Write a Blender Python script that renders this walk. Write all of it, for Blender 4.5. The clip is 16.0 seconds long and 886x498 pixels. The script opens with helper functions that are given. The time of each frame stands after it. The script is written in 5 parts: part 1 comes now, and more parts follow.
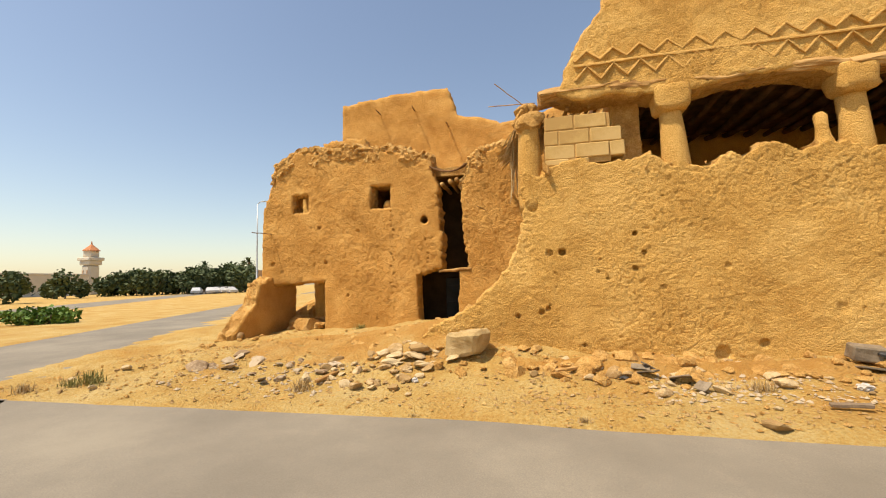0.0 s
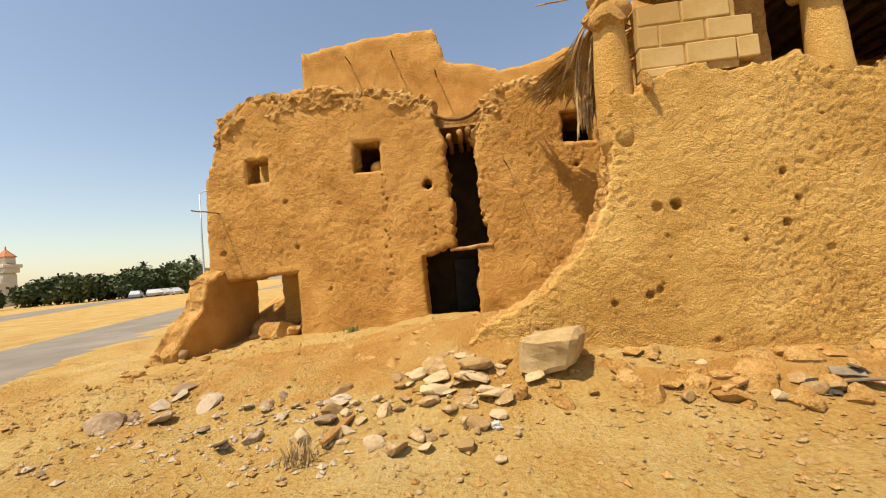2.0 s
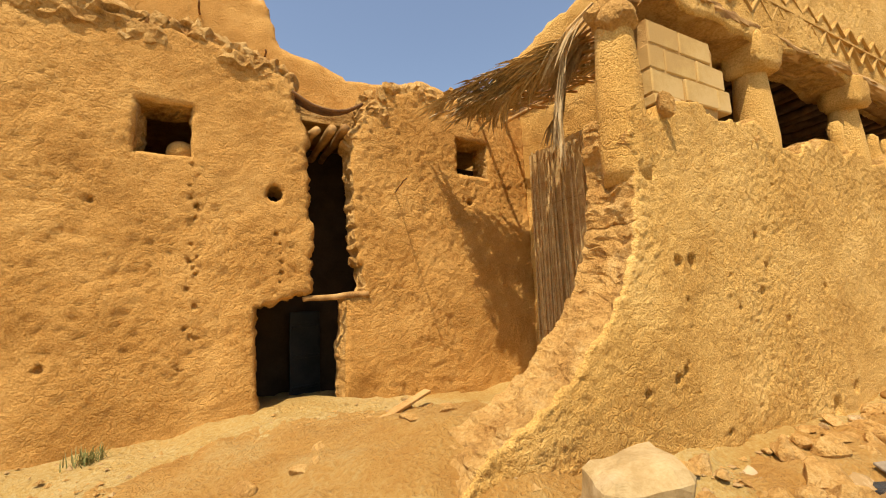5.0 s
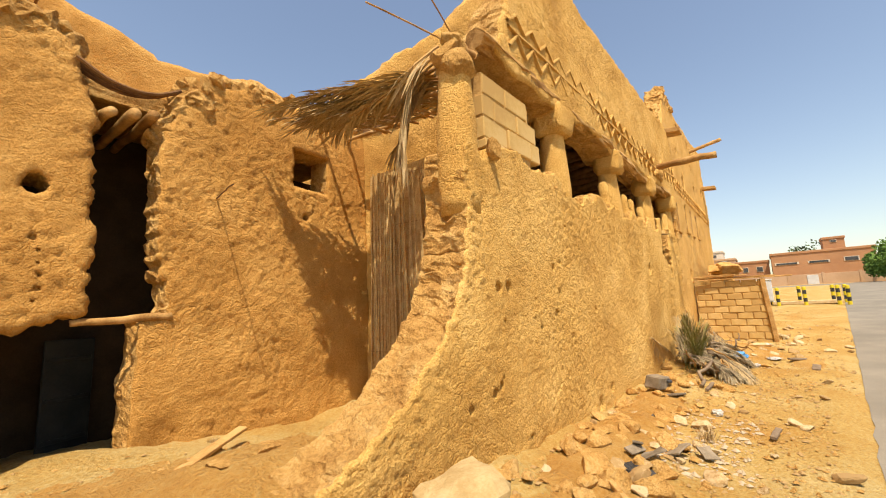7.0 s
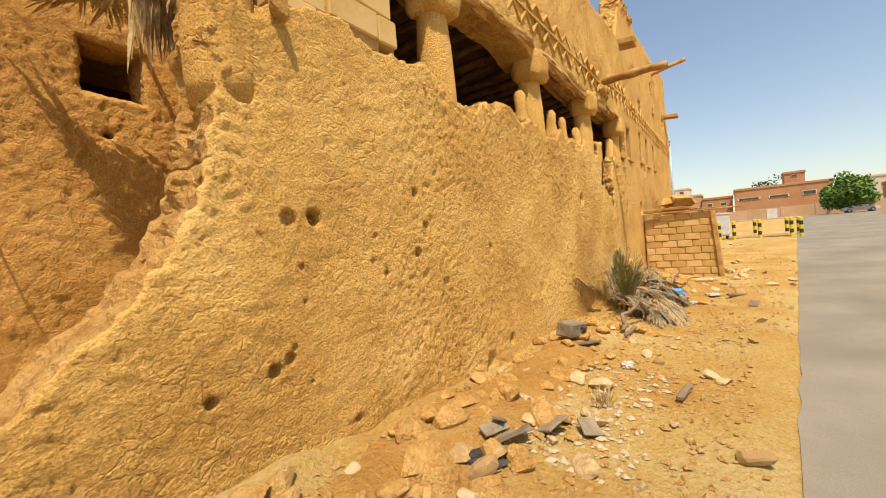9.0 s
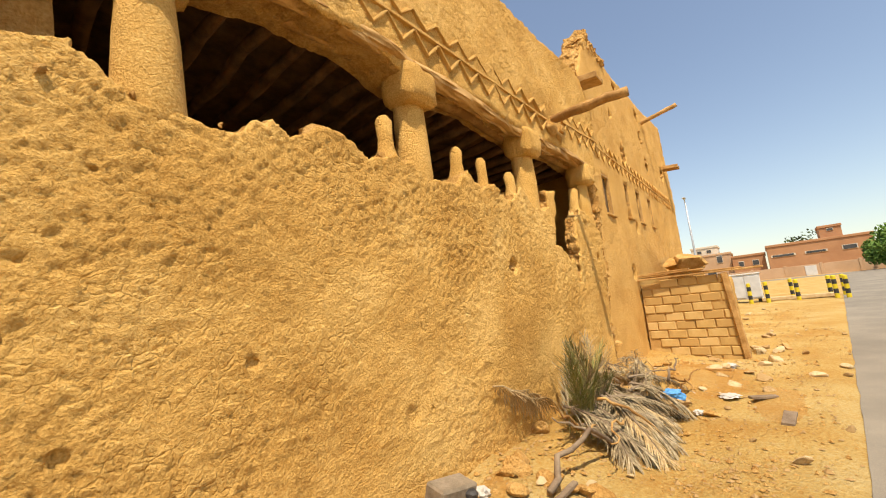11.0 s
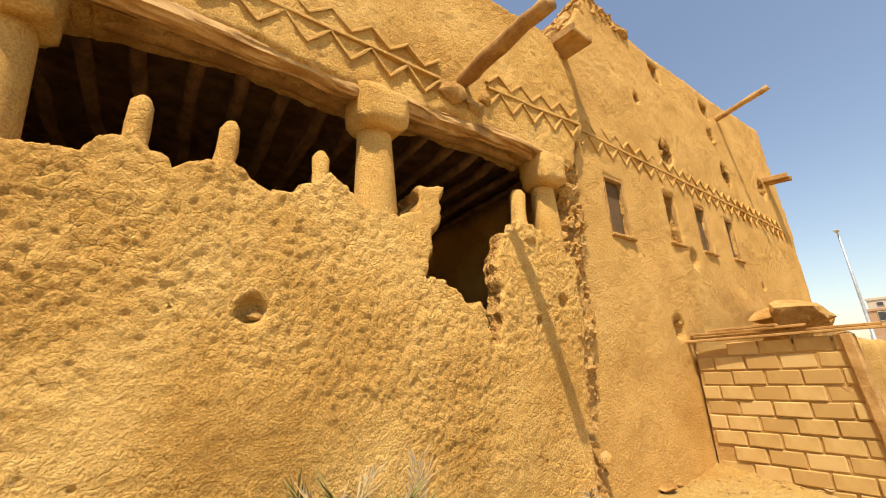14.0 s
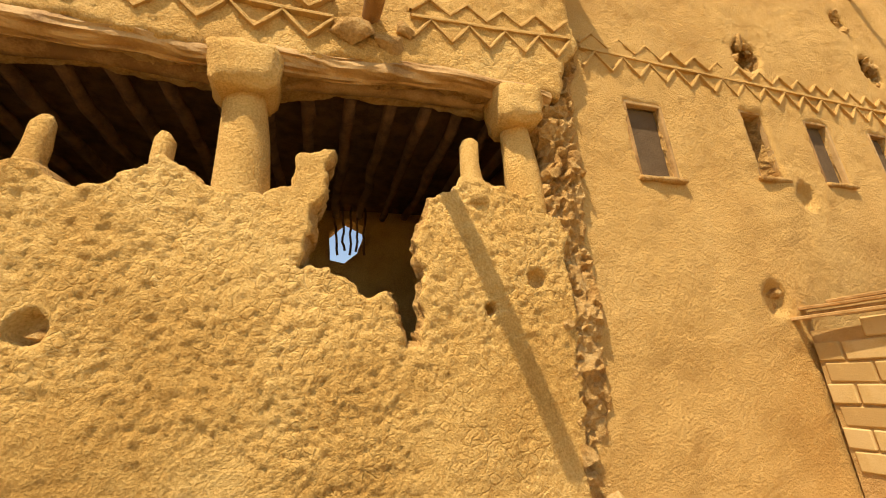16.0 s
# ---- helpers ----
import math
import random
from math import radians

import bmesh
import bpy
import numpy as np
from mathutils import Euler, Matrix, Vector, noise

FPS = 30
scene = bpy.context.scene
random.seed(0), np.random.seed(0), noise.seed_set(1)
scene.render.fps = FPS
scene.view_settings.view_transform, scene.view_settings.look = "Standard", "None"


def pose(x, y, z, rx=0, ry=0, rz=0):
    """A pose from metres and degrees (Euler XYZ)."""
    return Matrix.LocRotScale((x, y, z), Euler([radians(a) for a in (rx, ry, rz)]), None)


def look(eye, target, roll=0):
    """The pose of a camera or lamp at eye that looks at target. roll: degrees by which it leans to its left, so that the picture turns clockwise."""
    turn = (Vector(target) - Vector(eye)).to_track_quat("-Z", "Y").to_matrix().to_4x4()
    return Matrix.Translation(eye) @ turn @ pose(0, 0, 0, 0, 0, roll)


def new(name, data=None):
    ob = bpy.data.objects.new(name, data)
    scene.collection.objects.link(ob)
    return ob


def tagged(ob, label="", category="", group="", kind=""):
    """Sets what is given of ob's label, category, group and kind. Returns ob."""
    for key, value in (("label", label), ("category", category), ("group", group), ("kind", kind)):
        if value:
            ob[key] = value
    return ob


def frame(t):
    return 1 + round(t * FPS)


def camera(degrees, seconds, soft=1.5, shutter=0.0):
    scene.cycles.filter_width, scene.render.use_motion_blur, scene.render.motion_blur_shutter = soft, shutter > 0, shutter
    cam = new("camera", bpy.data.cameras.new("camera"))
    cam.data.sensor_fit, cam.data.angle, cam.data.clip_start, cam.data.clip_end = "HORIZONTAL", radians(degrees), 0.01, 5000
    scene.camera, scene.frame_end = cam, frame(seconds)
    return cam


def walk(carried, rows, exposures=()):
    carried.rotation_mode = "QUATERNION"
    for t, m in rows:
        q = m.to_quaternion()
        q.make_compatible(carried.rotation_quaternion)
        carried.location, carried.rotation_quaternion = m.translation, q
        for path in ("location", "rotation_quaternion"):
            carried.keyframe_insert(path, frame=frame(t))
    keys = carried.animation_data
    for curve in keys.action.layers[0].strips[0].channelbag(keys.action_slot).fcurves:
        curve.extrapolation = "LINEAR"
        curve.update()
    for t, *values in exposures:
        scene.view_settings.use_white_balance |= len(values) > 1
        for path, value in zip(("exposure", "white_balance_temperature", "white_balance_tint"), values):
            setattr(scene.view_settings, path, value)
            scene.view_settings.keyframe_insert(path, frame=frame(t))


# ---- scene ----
cam = camera(95.2, 16.0, soft=1.1)
METRES, EYE, TILT, LEAN, TURN = 17.0, 1.53, 4.5, 1.45, 11.4
ROWS = [
    (0.0, 0.0, 0.0, 0.0, 0.0, 0.0, 0.0),
    (0.5, -0.0109, 0.0317, -0.0029, -0.46, -0.37, 0.72),
    (1.0, -0.0231, 0.0697, -0.0064, -1.63, -0.83, 1.58),
    (1.5, -0.0442, 0.1073, -0.0106, -3.34, -1.38, 2.35),
    (2.0, -0.0638, 0.1438, -0.0148, -6.05, -2.08, 2.84),
    (2.5, -0.0844, 0.1816, -0.0161, -10.54, -2.82, 3.16),
    (3.0, -0.0972, 0.2148, -0.0185, -15.69, -3.37, 3.11),
    (5.5, -0.1207, 0.3126, -0.0134, -48.16, 8.51, -2.49),
    (6.0, -0.1226, 0.3125, -0.0125, -58.06, 11.67, -3.24),
    (6.5, -0.1219, 0.3139, -0.0128, -62.59, 10.84, -3.41),
    (7.0, -0.1177, 0.3119, -0.0137, -62.57, 7.57, -2.1),
    (7.5, -0.1041, 0.3033, -0.0148, -59.59, 3.9, -0.21),
    (8.0, -0.0813, 0.2926, -0.0151, -58.79, 1.42, 0.06),
    (8.5, -0.0519, 0.2835, -0.0135, -62.29, 0.03, -0.67),
    (9.0, -0.0146, 0.2725, -0.0139, -65.74, -0.49, -0.61),
    (11.5, 0.1878, 0.2093, 0.0071, -61.79, 9.66, 0.62),
    (12.0, 0.2294, 0.1984, 0.0038, -70.92, 5.42, -0.37),
    (12.5, 0.2682, 0.1821, 0.009, -69.32, 6.39, -1.14),
    (13.0, 0.3075, 0.1692, 0.0149, -62.35, 9.62, -1.86),
    (13.5, 0.3452, 0.155, 0.0188, -54.46, 13.25, -2.2),
    (14.0, 0.3811, 0.1498, 0.022, -47.44, 15.35, -1.99),
    (14.5, 0.4171, 0.1441, 0.0246, -42.94, 16.13, -2.14),
    (15.0, 0.4492, 0.1414, 0.027, -38.07, 15.87, -1.79),
    (15.5, 0.4776, 0.1369, 0.0298, -33.18, 15.12, -1.03),
    (16.0, 0.5005, 0.1303, 0.0297, -29.79, 14.22, 0.83),
]
walk(cam, [(t, pose(0, 0, EYE, TILT, LEAN, TURN) @ pose(METRES * x, METRES * y, METRES * z, 90 + pitch, roll, yaw)) for t, x, y, z, yaw, pitch, roll in ROWS], exposures=[(t, e, 7500, 14) for t, e in ((0.0, 0.16), (2.5, 0.14), (5.5, 0.32), (7.0, 0.36), (8.5, 0.25), (9.0, 0.2), (11.5, 0.31), (12.0, 0.2), (12.5, 0.22), (14.0, 0.33), (16.0, 0.35))])

# ---- world, sun, exposure ----
SUN_FROM = Vector((-1.47, -1.34, 4.02)).normalized()
world = bpy.data.worlds.new("world")
scene.world = world
world.use_nodes = True
wn = world.node_tree.nodes
sky = wn.new("ShaderNodeTexSky")
sky.sky_type = "NISHITA"
sky.sun_disc = False
sky.sun_elevation = math.asin(SUN_FROM.z)
sky.sun_rotation = math.atan2(SUN_FROM.x, SUN_FROM.y)
sky.dust_density = 0.9
sky.air_density = 1.2
sky.ozone_density = 1.6
world.node_tree.links.new(sky.outputs[0], wn["Background"].inputs[0])
wn["Background"].inputs[1].default_value = 0.15
sun_data = bpy.data.lights.new("sun", "SUN")
sun_data.energy, sun_data.angle, sun_data.color = 5.0, radians(0.55), (1.0, 0.94, 0.82)
sun_lamp = new("sun", sun_data)
sun_lamp.matrix_world = look(SUN_FROM * 60, (0, 0, 0))


# ---- materials ----
def material(name, stops, scale=3.0, rough=0.9, grain=40.0, bump=0.3, bump_scale=12.0, metal=0.0, fine=0.25, cracks=0.0, crack_scale=3.5,
             dimples=0.0, per_object=0.0, dist=0.03):
    """Colour ramp over two scales of noise, fine grain, relief and optional shrinkage cracks and dimples."""
    m = bpy.data.materials.new(name)
    m.use_nodes = True
    nt = m.node_tree
    nd, ln = nt.nodes, nt.links
    bs = nd["Principled BSDF"]
    co = nd.new("ShaderNodeTexCoord").outputs["Object"] if per_object else nd.new("ShaderNodeNewGeometry").outputs["Position"]

    def tex(s, detail=6.0, r=0.6):
        n = nd.new("ShaderNodeTexNoise")
        n.inputs["Scale"].default_value, n.inputs["Detail"].default_value, n.inputs["Roughness"].default_value = s, detail, r
        ln.new(co, n.inputs["Vector"])
        return n.outputs[0]

    def calc(op, a, b):
        n = nd.new("ShaderNodeMath")
        n.operation = op
        for i, v in enumerate((a, b)):
            if isinstance(v, (int, float)):
                n.inputs[i].default_value = v
            else:
                ln.new(v, n.inputs[i])
        return n.outputs[0]

    broad, small = tex(scale, 5.0), tex(grain, 4.0)
    mixed = calc("ADD", calc("MULTIPLY", broad, 1.0 - fine), calc("MULTIPLY", small, fine))
    if per_object:
        info = nd.new("ShaderNodeObjectInfo")
        mixed = calc("ADD", mixed, calc("MULTIPLY", calc("SUBTRACT", info.outputs["Random"], 0.5), per_object))
    ramp = nd.new("ShaderNodeValToRGB")
    el = ramp.color_ramp.elements
    lo, hi = 0.38, 0.62
    for i, c in enumerate(stops):
        p = lo + (hi - lo) * i / max(1, len(stops) - 1)
        e = el[i] if i < 2 else el.new(p)
        e.position, e.color = p, (*c, 1)
    ln.new(mixed, ramp.inputs[0])
    ln.new(ramp.outputs[0], bs.inputs["Base Color"])
    bs.inputs["Roughness"].default_value, bs.inputs["Metallic"].default_value = rough, metal
    bs.inputs["Specular IOR Level"].default_value = 0.25
    height = calc("ADD", tex(bump_scale, 8.0, 0.68), calc("MULTIPLY", small, 0.35))
    if cracks:
        v = nd.new("ShaderNodeTexVoronoi")
        v.feature = "DISTANCE_TO_EDGE"
        v.inputs["Scale"].default_value = crack_scale
        warp = nd.new("ShaderNodeTexNoise")
        warp.inputs["Scale"].default_value, warp.inputs["Detail"].default_value = 11.0, 5.0
        ln.new(co, warp.inputs["Vector"])
        mv = nd.new("ShaderNodeVectorMath")
        mv.operation = "MULTIPLY_ADD"
        mv.inputs[1].default_value = (0.13, 0.13, 0.09)
        ln.new(warp.outputs[1], mv.inputs[0])
        ln.new(co, mv.inputs[2])
        ln.new(mv.outputs[0], v.inputs["Vector"])
        patch = tex(0.9, 3.0)
        near = calc("MINIMUM", calc("MULTIPLY", v.outputs[0], 7.0), 1.0)
        gate = calc("MINIMUM", calc("MAXIMUM", calc("MULTIPLY", calc("SUBTRACT", patch, 0.42), 6.0), 0.0), 1.0)
        gate = calc("MULTIPLY", gate, calc("MINIMUM", calc("MAXIMUM", calc("MULTIPLY", calc("SUBTRACT", tex(5.5, 3.0), 0.42), 8.0), 0.0), 1.0))
        height = calc("ADD", height, calc("MULTIPLY", calc("MULTIPLY", calc("SUBTRACT", near, 1.0), gate), cracks))
    if dimples:
        v = nd.new("ShaderNodeTexVoronoi")
        v.inputs["Scale"].default_value = 9.0
        ln.new(co, v.inputs["Vector"])
        pit = calc("MINIMUM", calc("MULTIPLY", v.outputs[0], 2.6), 1.0)
        height = calc("ADD", height, calc("MULTIPLY", pit, dimples))
    bn = nd.new("ShaderNodeBump")
    bn.inputs["Strength"].default_value, bn.inputs["Distance"].default_value = bump, dist
    ln.new(height, bn.inputs["Height"])
    ln.new(bn.outputs[0], bs.inputs["Normal"])
    return m


MUD = material("mud_plaster", [(0.49, 0.255, 0.058), (0.67, 0.385, 0.106), (0.81, 0.51, 0.17)], 1.1, 0.95, 60, 0.75, 30.0, fine=0.5, cracks=0.5, crack_scale=13.0, dist=0.05)
MUD_OLD = material("orange_mud_plaster", [(0.42, 0.20, 0.044), (0.58, 0.30, 0.078), (0.70, 0.395, 0.12)], 1.1, 0.95, 60, 0.8, 24.0, fine=0.45, cracks=0.3, crack_scale=14.0, dist=0.055)
MUD_SMOOTH = material("smooth_mud_plaster", [(0.56, 0.31, 0.085), (0.65, 0.375, 0.11), (0.70, 0.415, 0.13)], 0.9, 0.95, 60, 1.0, 26.0, fine=0.3, cracks=0.12, crack_scale=12.0, dist=0.04)
MUD_RAW = material("broken_mud_core", [(0.42, 0.21, 0.055), (0.60, 0.335, 0.10), (0.70, 0.44, 0.165)], 4.0, 1.0, 40, 1.0, 18.0, fine=0.4, dist=0.07)
SAND = material("sand", [(0.41, 0.215, 0.05), (0.48, 0.31, 0.095), (0.53, 0.39, 0.165)], 0.7, 1.0, 28, 1.0, 16.0, fine=0.45, dist=0.06)
EARTH = material("orange_earth", [(0.45, 0.22, 0.05), (0.51, 0.28, 0.075), (0.55, 0.355, 0.125)], 1.4, 1.0, 30, 1.0, 15.0, fine=0.45, dist=0.07)
ASPHALT = material("dusty_asphalt", [(0.18, 0.157, 0.121), (0.22, 0.192, 0.148), (0.28, 0.245, 0.185)], 0.5, 0.9, 90, 0.25, 60.0, fine=0.35, dist=0.01)
STONE = material("pale_stone", [(0.38, 0.24, 0.10), (0.50, 0.34, 0.165), (0.58, 0.44, 0.25)], 4.0, 0.95, 45, 0.7, 14.0, per_object=0.5, dist=0.02)
STONE_GREY = material("grey_stone", [(0.27, 0.18, 0.10), (0.37, 0.27, 0.165), (0.46, 0.36, 0.24)], 5.0, 0.9, 45, 0.6, 12.0, per_object=0.4, dist=0.02)
BLOCK = material("concrete_block", [(0.46, 0.285, 0.10), (0.53, 0.345, 0.125), (0.59, 0.40, 0.165)], 3.0, 0.95, 70, 0.4, 40.0, per_object=0.35, dist=0.01)
MORTAR = material("dusty_mortar", [(0.44, 0.25, 0.08), (0.54, 0.33, 0.12)], 5.0, 1.0, 60, 0.8, 20.0)
WOOD = material("weathered_wood", [(0.27, 0.135, 0.04), (0.43, 0.24, 0.08), (0.54, 0.325, 0.125)], 3.5, 0.85, 60, 0.6, 22.0, per_object=0.2, dist=0.02)
WOOD_GREY = material("grey_wood", [(0.16, 0.11, 0.07), (0.27, 0.20, 0.13)], 5.0, 0.9, 60, 0.5, 25.0, per_object=0.2)
DARK_WOOD = material("dark_palm_wood", [(0.12, 0.06, 0.028), (0.27, 0.14, 0.055)], 5.0, 0.95, 50, 0.6, 15.0)
# near-black colour standing in for the shade inside the low house
INNER_SHADE = material("inner_shade_black", [(0.035, 0.02, 0.01), (0.07, 0.04, 0.02)], 3.0, 1.0, 50, 0.6, 15.0)
FROND_DRY = material("dry_palm_leaf", [(0.26, 0.17, 0.08), (0.43, 0.30, 0.14), (0.56, 0.42, 0.23)], 2.0, 0.8, 30, 0.2, 30.0, fine=0.5)
FROND_GREY = material("grey_palm_leaf", [(0.17, 0.125, 0.07), (0.32, 0.25, 0.145), (0.47, 0.385, 0.235)], 4.0, 0.85, 30, 0.2, 30.0, fine=0.5)
FROND_GREEN = material("green_palm_leaf", [(0.11, 0.125, 0.03), (0.21, 0.2, 0.06), (0.36, 0.28, 0.11)], 3.0, 0.7, 30, 0.2, 30.0, fine=0.5)
REED = material("reed_mat", [(0.40, 0.24, 0.09), (0.52, 0.34, 0.14), (0.62, 0.45, 0.22)], 6.0, 0.8, 40, 0.2, 30.0, fine=0.5)


# ---- helpers for shapes ----
def finish(name, bm, mat, parent=None, label="", smooth=False):
    me = bpy.data.meshes.new(name)
    bm.to_mesh(me)
    bm.free()
    for m in (mat if isinstance(mat, (list, tuple)) else [mat]):
        me.materials.append(m)
    if smooth:
        me.polygons.foreach_set("use_smooth", [True] * len(me.polygons))
    ob = new(name, me)
    if parent:
        ob.parent = parent
    if label:
        tagged(ob, label)
    return ob


def part(name, bm, mat, parent, label="", smooth=False):
    return finish(name, bm, mat, parent, label, smooth)


def thing(name, at, label, category, group="", kind=""):
    ob = new(name)
    ob.location = at
    ob.empty_display_size = 0.1
    return tagged(ob, label, category, group, kind)


def structure(ob, label, category):
    return tagged(ob, label, category, kind="structure")


def box(sx, sy, sz, at=(0, 0, 0), rot=(0, 0, 0), bevel=0.0, rough=0.0, cuts=0, bm=None, seed=0):
    """A box with bevelled, slightly uneven edges; its base centre at at."""
    own = bmesh.new()
    bmesh.ops.create_cube(own, size=1.0)
    bmesh.ops.scale(own, vec=(sx, sy, sz), verts=own.verts)
    if bevel:
        bmesh.ops.bevel(own, geom=own.edges[:], offset=bevel, segments=1, affect="EDGES")
    if cuts:
        bmesh.ops.subdivide_edges(own, edges=own.edges[:], cuts=cuts, use_grid_fill=True)
    if rough:
        for v in own.verts:
            v.co += noise.noise_vector(v.co * 7 + Vector((seed * 3.1, seed, 0))) * rough
    own.transform(Matrix.Translation(at) @ Euler([radians(a) for a in rot]).to_matrix().to_4x4() @ Matrix.Translation((0, 0, sz / 2)))
    if bm is None:
        return own
    tmp = bpy.data.meshes.new("tmp")
    own.to_mesh(tmp)
    own.free()
    bm.from_mesh(tmp)
    bpy.data.meshes.remove(tmp)
    return bm


def tube(points, radii, sides=8, bm=None, wobble=0.0, seed=0, cap=True):
    """A tapered tube along points."""
    bm = bm or bmesh.new()
    pts = [Vector(p) for p in points]
    if isinstance(radii, (int, float)):
        radii = [radii] * len(pts)
    rings = []
    for i, p in enumerate(pts):
        d = (pts[min(i + 1, len(pts) - 1)] - pts[max(i - 1, 0)]).normalized()
        a = d.orthogonal().normalized() if abs(d.z) > 0.9 else d.cross(Vector((0, 0, 1))).normalized()
        b = d.cross(a)
        ring = []
        for k in range(sides):
            g = 2 * math.pi * k / sides
            r = radii[i]
            q = p + (a * math.cos(g) + b * math.sin(g)) * r
            if wobble:
                q += noise.noise_vector(q * 4 + Vector((seed, 0, seed))) * wobble
            ring.append(bm.verts.new(q))
        rings.append(ring)
    for r0, r1 in zip(rings, rings[1:]):
        for k in range(sides):
            bm.faces.new((r0[k], r0[(k + 1) % sides], r1[(k + 1) % sides], r1[k]))
    if cap:
        bm.faces.new(rings[0][::-1])
        bm.faces.new(rings[-1])
    return bm


def lathe(profile, sides=20, wobble=0.0, seed=0, bm=None):
    """A turned shape: (radius, height) rows about the z axis."""
    bm = bm or bmesh.new()
    rings = []
    for r, z in profile:
        ring = []
        for k in range(sides):
            g = 2 * math.pi * k / sides
            q = Vector((r * math.cos(g), r * math.sin(g), z))
            if wobble:
                q += noise.noise_vector(q * 5 + Vector((seed * 1.7, seed, 0))) * wobble
            ring.append(bm.verts.new(q))
        rings.append(ring)
    for r0, r1 in zip(rings, rings[1:]):
        for k in range(sides):
            bm.faces.new((r0[k], r0[(k + 1) % sides], r1[(k + 1) % sides], r1[k]))
    bm.faces.new(rings[0][::-1])
    bm.faces.new(rings[-1])
    return bm


def rock(size, seed=0, squash=(1, 1, 1), level=2):
    """An angular broken stone."""
    bm = bmesh.new()
    bmesh.ops.create_icosphere(bm, subdivisions=level, radius=0.5)
    rnd = random.Random(seed)
    planes = [(Vector((rnd.uniform(-1, 1), rnd.uniform(-1, 1), rnd.uniform(-1, 1))).normalized(), rnd.uniform(0.22, 0.36)) for _ in range(9)]
    for v in bm.verts:
        for n, d in planes:
            over = v.co.dot(n) - d
            if over > 0:
                v.co -= n * over
        v.co += noise.noise_vector(v.co * 5 + Vector((seed, 0, 0))) * 0.025
    bmesh.ops.scale(bm, vec=[size * s * 1.5 for s in squash], verts=bm.verts)
    return bm


def fray(points, step, amount, closed=True, seed=0, keep=()):
    """Breaks a drawn outline into short uneven pieces; edges listed in keep stay straighter."""
    out = []
    n = len(points)
    for i in range(n if closed else n - 1):
        a, b = Vector(points[i]), Vector(points[(i + 1) % n])
        k = max(1, int((b - a).length / step))
        amp = amount * (0.25 if i in keep else 1.0)
        for j in range(k):
            p = a.lerp(b, j / k)
            q = Vector((p.x * 3.3 + seed, p.y * 3.3, seed * 0.7))
            w = noise.noise_vector(q) * 0.6 + noise.noise_vector(q * 3.1) * 0.55 + noise.noise_vector(q * 5.3) * 0.18
            out.append(Vector((p.x + w.x * amp, p.y + w.y * amp)))
    return out


